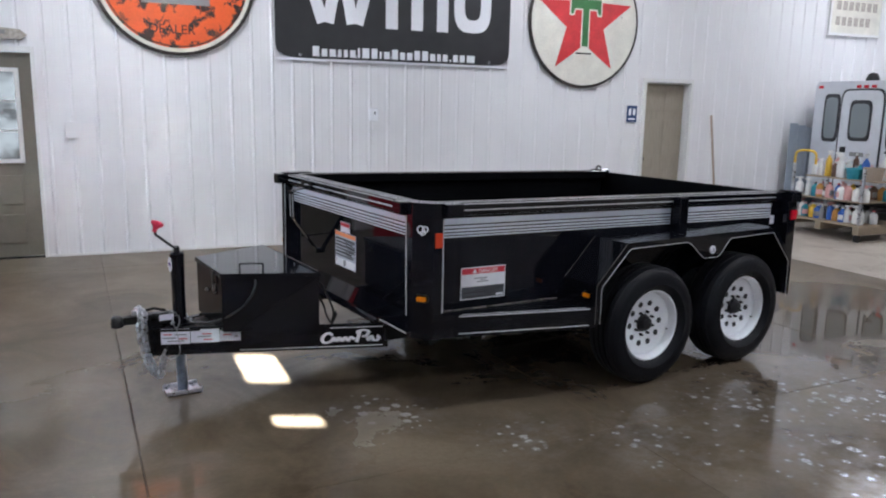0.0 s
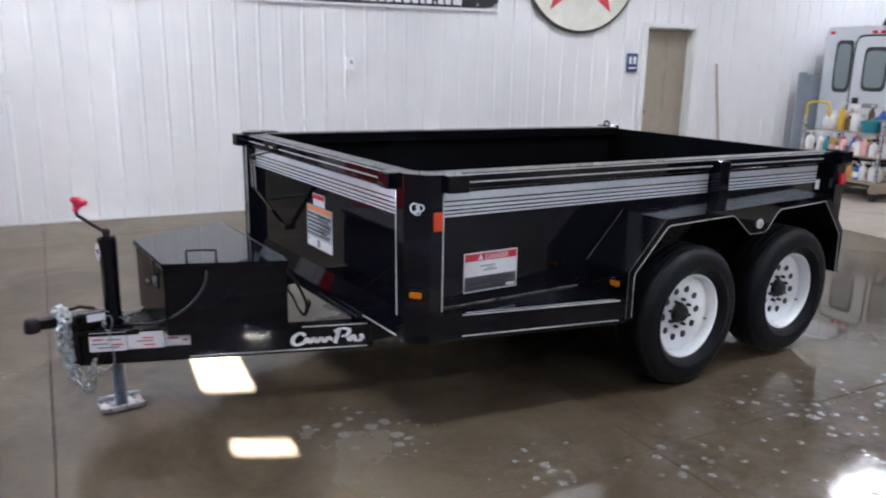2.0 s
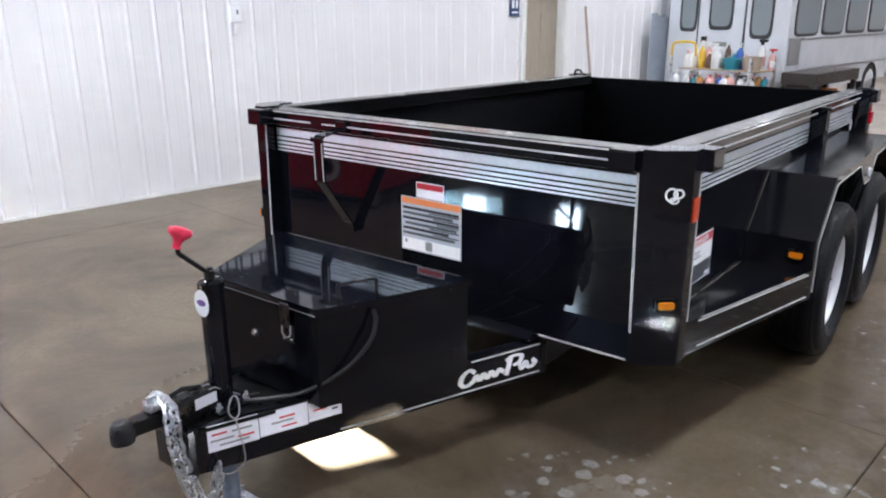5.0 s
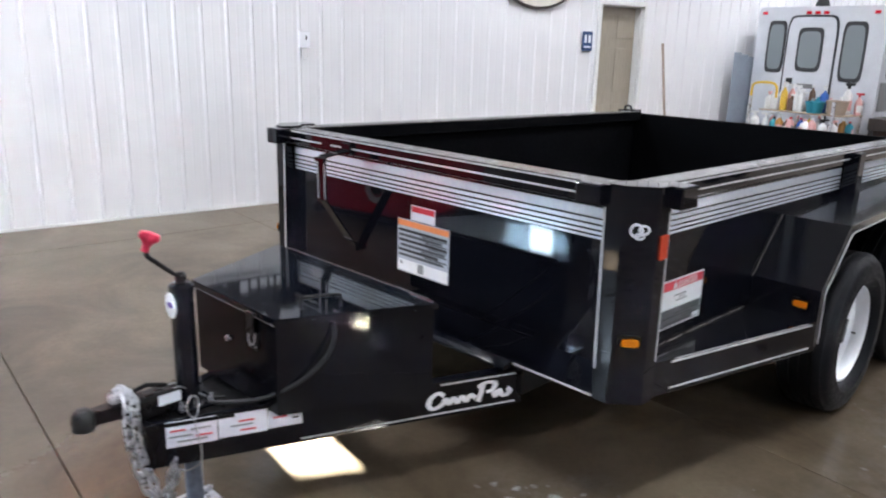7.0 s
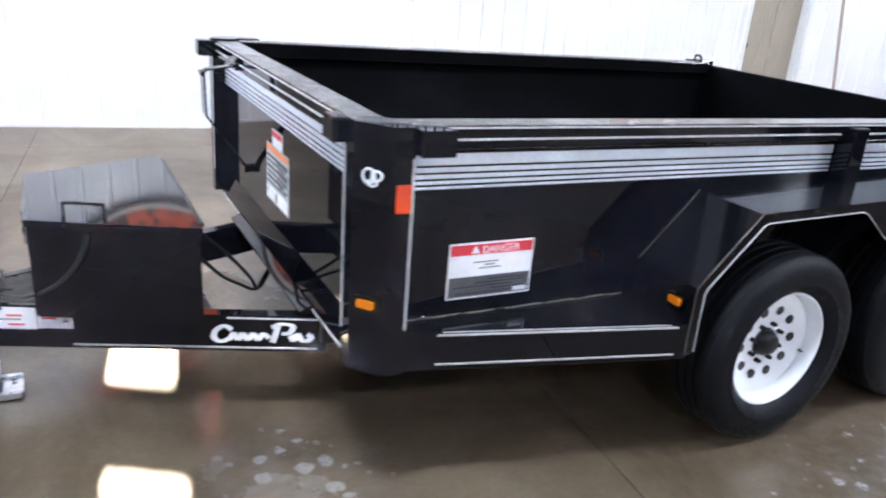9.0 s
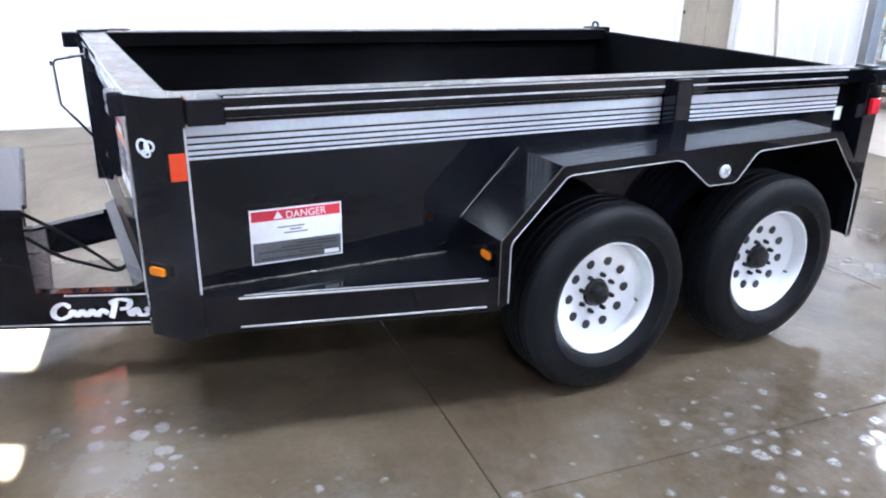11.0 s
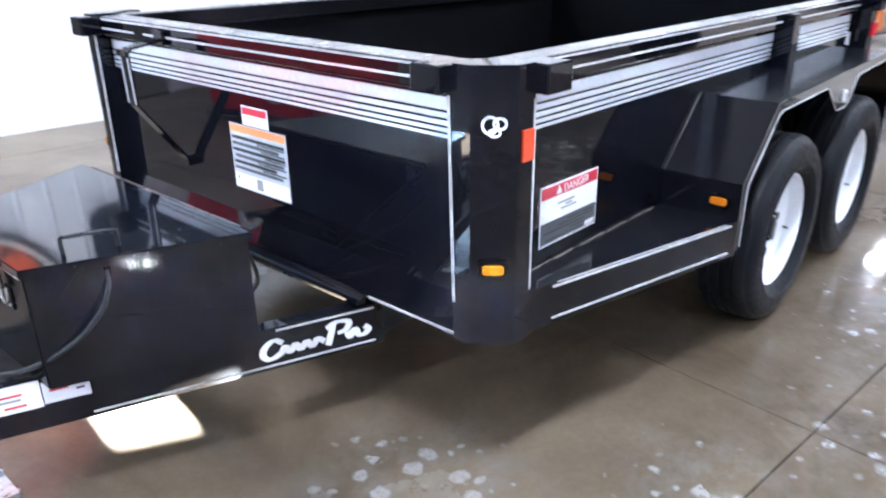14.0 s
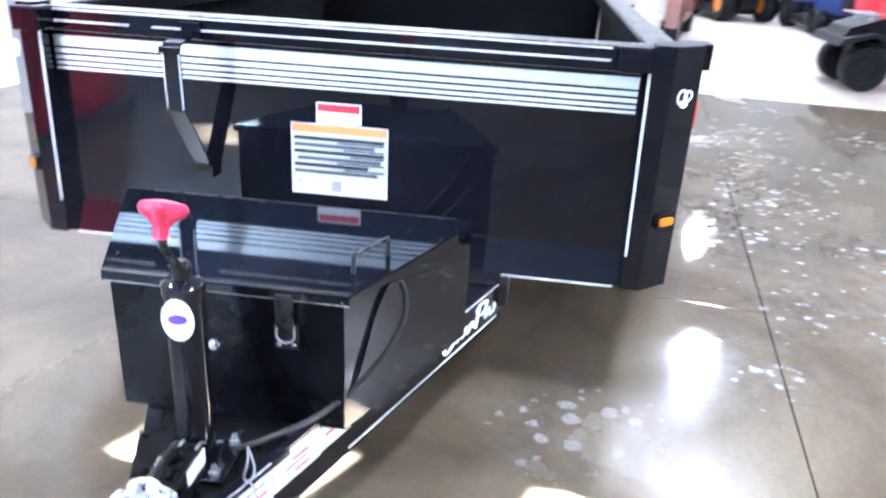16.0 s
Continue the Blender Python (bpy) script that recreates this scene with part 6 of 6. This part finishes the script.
cart = thing("bottle_cart", pose(9.46, 6.97, 0), "low wooden pallet cart with a steel rack, crowded with bottles", "cart")
for k in range(6):
    part("deck_board", box(blank(), -0.42 + k * 0.145, -0.30 + k * 0.145, -0.62, 0.62, 0.20, 0.225, 0.003), PALLET_WOOD, cart)
for y in (-0.58, 0.0, 0.58):
    part("runner", box(blank(), -0.42, 0.43, y - 0.045, y + 0.045, 0.10, 0.1995, 0.003), PALLET_WOOD, cart)
for x in (-0.34, 0.34):
    for y in (-0.55, 0.55):
        part("castor", lathe(blank(), [(0.0, -0.02), (0.05, -0.02), (0.05, 0.02), (0.0, 0.02)], "y", (x, y, 0.05), 16), PLASTIC["black"], cart)
        part("rack_post", box(blank(), x - 0.015, x + 0.015, y - 0.015, y + 0.015, 0.2255, 0.95), ZINC, cart)
part("rack_shelf", box(blank(), -0.36, 0.36, -0.57, 0.57, 0.50, 0.515, 0.003), PALLET_WOOD, cart)
part("rack_shelf", box(blank(), -0.10, 0.36, -0.57, 0.57, 0.76, 0.775, 0.003), PALLET_WOOD, cart)
part("rack_hood", tube(blank(), smooth_line([(-0.34, 0.55, 0.95), (-0.34, 0.53, 1.10), (-0.34, 0.36, 1.13), (-0.34, 0.22, 1.10), (-0.34, 0.20, 0.95)], 4), 0.016), PLASTIC["yellow"], cart, "yellow bent rail")
random.seed(5)
mats = ["white"] * 9 + ["yellow", "blue", "teal", "pink", "pink", "amber", "grey", "purple", "brown"]
for level, (z, n) in enumerate(((0.2255, 12), (0.5155, 13), (0.7755, 12))):
    for i in range(n):
        for row in range(2):
            c = random.choice(mats)
            if random.random() < 0.12 or (level == 2 and row == 0 and i < 6):
                continue
            h = random.uniform(0.17, 0.22) if level < 2 else random.uniform(0.18, 0.36)
            y = -0.52 + i * 1.04 / (n - 1) + random.uniform(-0.03, 0.03)
            x = ((-0.27, 0.02, 0.05)[level] + (0.24, 0.16, 0.18)[level] * row) + random.uniform(-0.02, 0.02)
            if level == 1 and row == 0:
                x = -0.25 + random.uniform(-0.02, 0.02)
            hd = random.random() < 0.45
            jug(pose(9.46 + x, 6.97 + y, z, 0, 0, random.uniform(0, 360)), PLASTIC[c], PLASTIC[random.choice(("red", "white", "white", "white", "black", "pink"))], h, random.uniform(0.038, 0.058), hd,
                f"{c} plastic {'spray bottle' if hd else 'jug'} standing on the cart")

for y, r, h, mat, name, label in ((-0.40, 0.13, 0.16, BROOM_WOOD, "basket", "brown wicker basket standing on the cart"), (-0.12, 0.115, 0.13, PLASTIC["teal"], "tub", "teal plastic tub standing on the cart")):
    t = thing(name, pose(9.46 + 0.03, 6.97 + y, 0.7755), label, name)
    part("body", lathe(blank(), [(0.0, 0.0), (r * 0.8, 0.0), (r, h), (r * 0.93, h), (r * 0.74, 0.012), (0.0, 0.012)], "z", (0, 0, 0), 20), mat, t, "", True)
    part("rim", tube(blank(), [(r * math.cos(a * math.pi / 12), r * math.sin(a * math.pi / 12), h + 0.004) for a in range(24)], 0.008, 6, True), mat, t)

bench = thing("low_table", pose(10.55, 6.10, 0), "dark low steel table beside the van", "table")
part("tabletop", box(blank(), -0.74, 0.75, -0.22, 0.22, 0.60, 0.75, 0.008), ENAMEL_BLACK, bench)
part("lower_shelf", box(blank(), -0.66, 0.66, -0.20, 0.20, 0.11, 0.14, 0.004), PLASTIC["black"], bench)
part("back_panel", box(blank(), -0.66, 0.66, 0.205, 0.22, 0.142, 0.598), PLASTIC["black"], bench)
for x in (-0.69, 0.69):
    for y in (-0.18, 0.18):
        part("leg", box(blank(), x - 0.03, x + 0.03, y - 0.03, y + 0.03, 0.0, 0.5995), PLASTIC["black"], bench)
for k in range(2):
    b = thing("orange_chock", pose(10.27 + k * 0.56, 6.08, 0.1402, 0, 0, 8 * k - 6), "orange plastic wheel chock on the shelf under the table", "chock", "orange chocks")
    part("wedge", prism(blank(), [(-0.16, 0.0), (0.16, 0.0), (0.13, 0.10), (0.05, 0.34), (-0.03, 0.36), (-0.08, 0.20)], "y", -0.10, 0.10), PLASTIC["orange"], b)
    part("handle", tube(blank(), smooth_line([(-0.06, 0, 0.30), (-0.12, 0, 0.36), (-0.16, 0, 0.22), (-0.15, 0, 0.10)], 4), 0.014), PLASTIC["orange"], b)

# ---- cream truck ----
truck = thing("pickup_truck", pose(9.88, 4.05, 0, 0, 0, -4), "small cream pickup truck with brown fenders and red rear lamps, parked", "truck")
TW = 0.66
prof = [(0.0, 0.40), (0.30, 0.36), (3.4, 0.36), (3.7, 0.46), (3.75, 0.80), (2.9, 0.92), (2.5, 1.48), (1.35, 1.50), (1.2, 0.95), (0.0, 0.95)]
bm = prism(blank(), prof, "y", -TW, TW)
bmesh.ops.bevel(bm, geom=[e for e in bm.edges if abs(e.verts[0].co.y - e.verts[1].co.y) < 0.01], offset=0.03, segments=2, affect="EDGES")
part("body", bm, CREAM, truck)
for s in (-1, 1):
    a, b = sorted((s * (TW + 0.001), s * (TW + 0.17)))
    for x in (0.05, 2.55):
        bm = prism(blank(), [(x, 0.34), (x + 0.04, 0.62), (x + 0.16, 0.74), (x + 0.85, 0.74), (x + 1.0, 0.62), (x + 1.04, 0.34), (x + 0.92, 0.34), (x + 0.86, 0.56), (x + 0.74, 0.66), (x + 0.30, 0.66), (x + 0.18, 0.56), (x + 0.13, 0.34)], "y", a, b)
        part("fender", bm, BROWN_RUST, truck, "brown painted fender")
    part("running_board", box(blank(), 1.06, 2.58, a, b, 0.30, 0.345, 0.008), BROWN_RUST, truck)
part("tailgate", box(blank(), -0.03, -0.001, -TW + 0.06, TW - 0.06, 0.48, 0.93, 0.012), CREAM, truck)
bump = part("bumper", box(blank(), -0.14, -0.035, -TW + 0.02, TW - 0.02, 0.32, 0.50, 0.025), CREAM, truck, "cream rear bumper")
for y in (-0.36, 0.34):
    part("lens", box(blank(), -0.155, -0.1405, y - 0.10, y + 0.10, 0.39, 0.445, 0.006), LENS_RED, bump, "red rear lamp")
for x in (0.57, 3.07):
    for y in (-TW - 0.085, TW + 0.085):
        road_wheel(truck, x, y, 0.32, 0.17)
part("axle", tube(blank(), [(0.57, -TW, 0.30), (0.57, TW, 0.30)], 0.04), DARK_STEEL, truck)
part("window_pane", box(blank(), 1.325, 1.349, -0.45, 0.45, 1.08, 1.40, 0.008), DARK_GLASS, truck)


# ---- small machines farther off ----
def lawn_tractor(m, paint, rim_mat, label):
    t = thing("lawn_tractor", m, label, "lawn tractor", "machines along the far side")
    for x, r, w in ((0.0, 0.30, 0.24), (1.15, 0.20, 0.16)):
        for s in (-1, 1):
            o = part("tyre", lathe(blank(), [(r * 0.5, -w / 2), (r * 0.9, -w / 2), (r, -w * 0.3), (r, w * 0.3), (r * 0.9, w / 2), (r * 0.5, w / 2)], "y", (x, s * 0.42, r), 24, True), RUBBER, t, "", True)
            part("rim", lathe(blank(), [(0.0, -w * 0.40), (r * 0.5, -w * 0.44), (r * 0.5, w * 0.44), (0.0, w * 0.40)], "y", (x, s * 0.42, r), 20), rim_mat, o, "", True)
    part("hood", prism(blank(), [(0.55, 0.36), (1.42, 0.34), (1.46, 0.62), (1.38, 0.78), (0.62, 0.86), (0.55, 0.78)], "y", -0.24, 0.24), paint, t)
    part("grille", box(blank(), 1.445, 1.475, -0.18, 0.18, 0.40, 0.66, 0.006), PLASTIC["black"], t)
    part("fender_deck", prism(blank(), [(-0.34, 0.45), (-0.30, 0.62), (0.30, 0.66), (0.36, 0.45)], "y", -0.50, 0.50), paint, t)
    part("seat", prism(blank(), [(-0.26, 0.66), (0.20, 0.66), (0.20, 0.74), (-0.14, 0.78), (-0.22, 1.08), (-0.32, 1.08)], "y", -0.22, 0.22), PLASTIC["black"], t)
    part("mower_deck", box(blank(), 0.30, 0.95, -0.52, 0.52, 0.10, 0.26, 0.03), PLASTIC["black"], t)
    part("chassis", box(blank(), -0.2, 1.3, -0.14, 0.14, 0.24, 0.44, 0.01), DARK_STEEL, t)
    part("steering_column", tube(blank(), [(0.62, 0, 0.80), (0.42, 0, 1.0)], 0.02), PLASTIC["black"], t)
    part("steering_wheel", tube(blank(), [Vector((0.42, 0, 1.0)) + 0.17 * (math.cos(a) * Vector((0, 1, 0)) + math.sin(a) * Vector((0.7, 0, 0.7))) for a in [i * math.pi / 10 for i in range(20)]], 0.014, 6, True), PLASTIC["black"], t)
    return t


lawn_tractor(pose(15.3, 2.1, 0, 0, 0, 25), PLASTIC["black"], PLASTIC["orange"], "dark lawn tractor with orange wheel rims, parked")
lawn_tractor(pose(17.0, 2.9, 0, 0, 0, 190), PLASTIC["red"], ZINC, "red lawn tractor with black seat, parked")
lawn_tractor(pose(15.3, 0.9, 0, 0, 0, 195), PLASTIC["navy"], PLASTIC["black"], "dark blue lawn tractor, parked")
lawn_tractor(pose(14.1, 0.05, 0, 0, 0, 185), PLASTIC["red"], ZINC, "red lawn tractor with zinc rims, parked")
lawn_tractor(pose(13.2, -1.1, 0, 0, 0, 185), PLASTIC["red"], PLASTIC["black"], "red lawn tractor with black rims, parked")

atv = thing("quad_bike", pose(9.12, 0.40, 0, 0, 0, 100) @ Matrix.Scale(0.8, 4), "black quad bike with fat tyres, parked on the wet floor", "quad bike")
for x in (0.0, 1.20):
    for s in (-1, 1):
        road_wheel(atv, x, s * 0.42, 0.29, 0.24, 24, BLACK_DULL)
part("body", prism(blank(), [(-0.42, 0.62), (0.1, 0.66), (0.55, 0.60), (1.1, 0.70), (1.55, 0.60), (1.45, 0.78), (1.05, 0.92), (0.60, 0.80), (-0.40, 0.78)], "y", -0.36, 0.36), BLACK_DULL, atv)
part("frame", box(blank(), -0.1, 1.3, -0.18, 0.18, 0.24, 0.61, 0.02), DARK_STEEL, atv)
for x in (-0.42, 0.78):
    part("mudguard", prism(blank(), [(x, 0.56), (x + 0.06, 0.68), (x + 0.42, 0.74), (x + 0.78, 0.66), (x + 0.84, 0.56), (x + 0.42, 0.70)], "y", -0.56, 0.56), RUBBER, atv)
part("seat", prism(blank(), [(-0.30, 0.785), (0.55, 0.805), (0.50, 0.90), (0.1, 0.88), (-0.32, 0.92)], "y", -0.16, 0.16), PLASTIC["black"], atv)
part("handlebar", tube(blank(), smooth_line([(0.72, -0.36, 1.06), (0.84, -0.2, 1.04), (0.90, 0, 0.98), (0.84, 0.2, 1.04), (0.72, 0.36, 1.06)], 4), 0.014), PLASTIC["black"], atv)
for x in (-0.25, 1.2):
    for k in range(5):
        part("rack_bar", tube(blank(), [(x - 0.16 + k * 0.08, -0.3, 0.955), (x - 0.16 + k * 0.08, 0.3, 0.955)], 0.008), ZINC, atv)
    for y in (-0.28, 0.28):
        part("rack_foot", tube(blank(), [(x, y, 0.74), (x, y, 0.955)], 0.009), ZINC, atv)
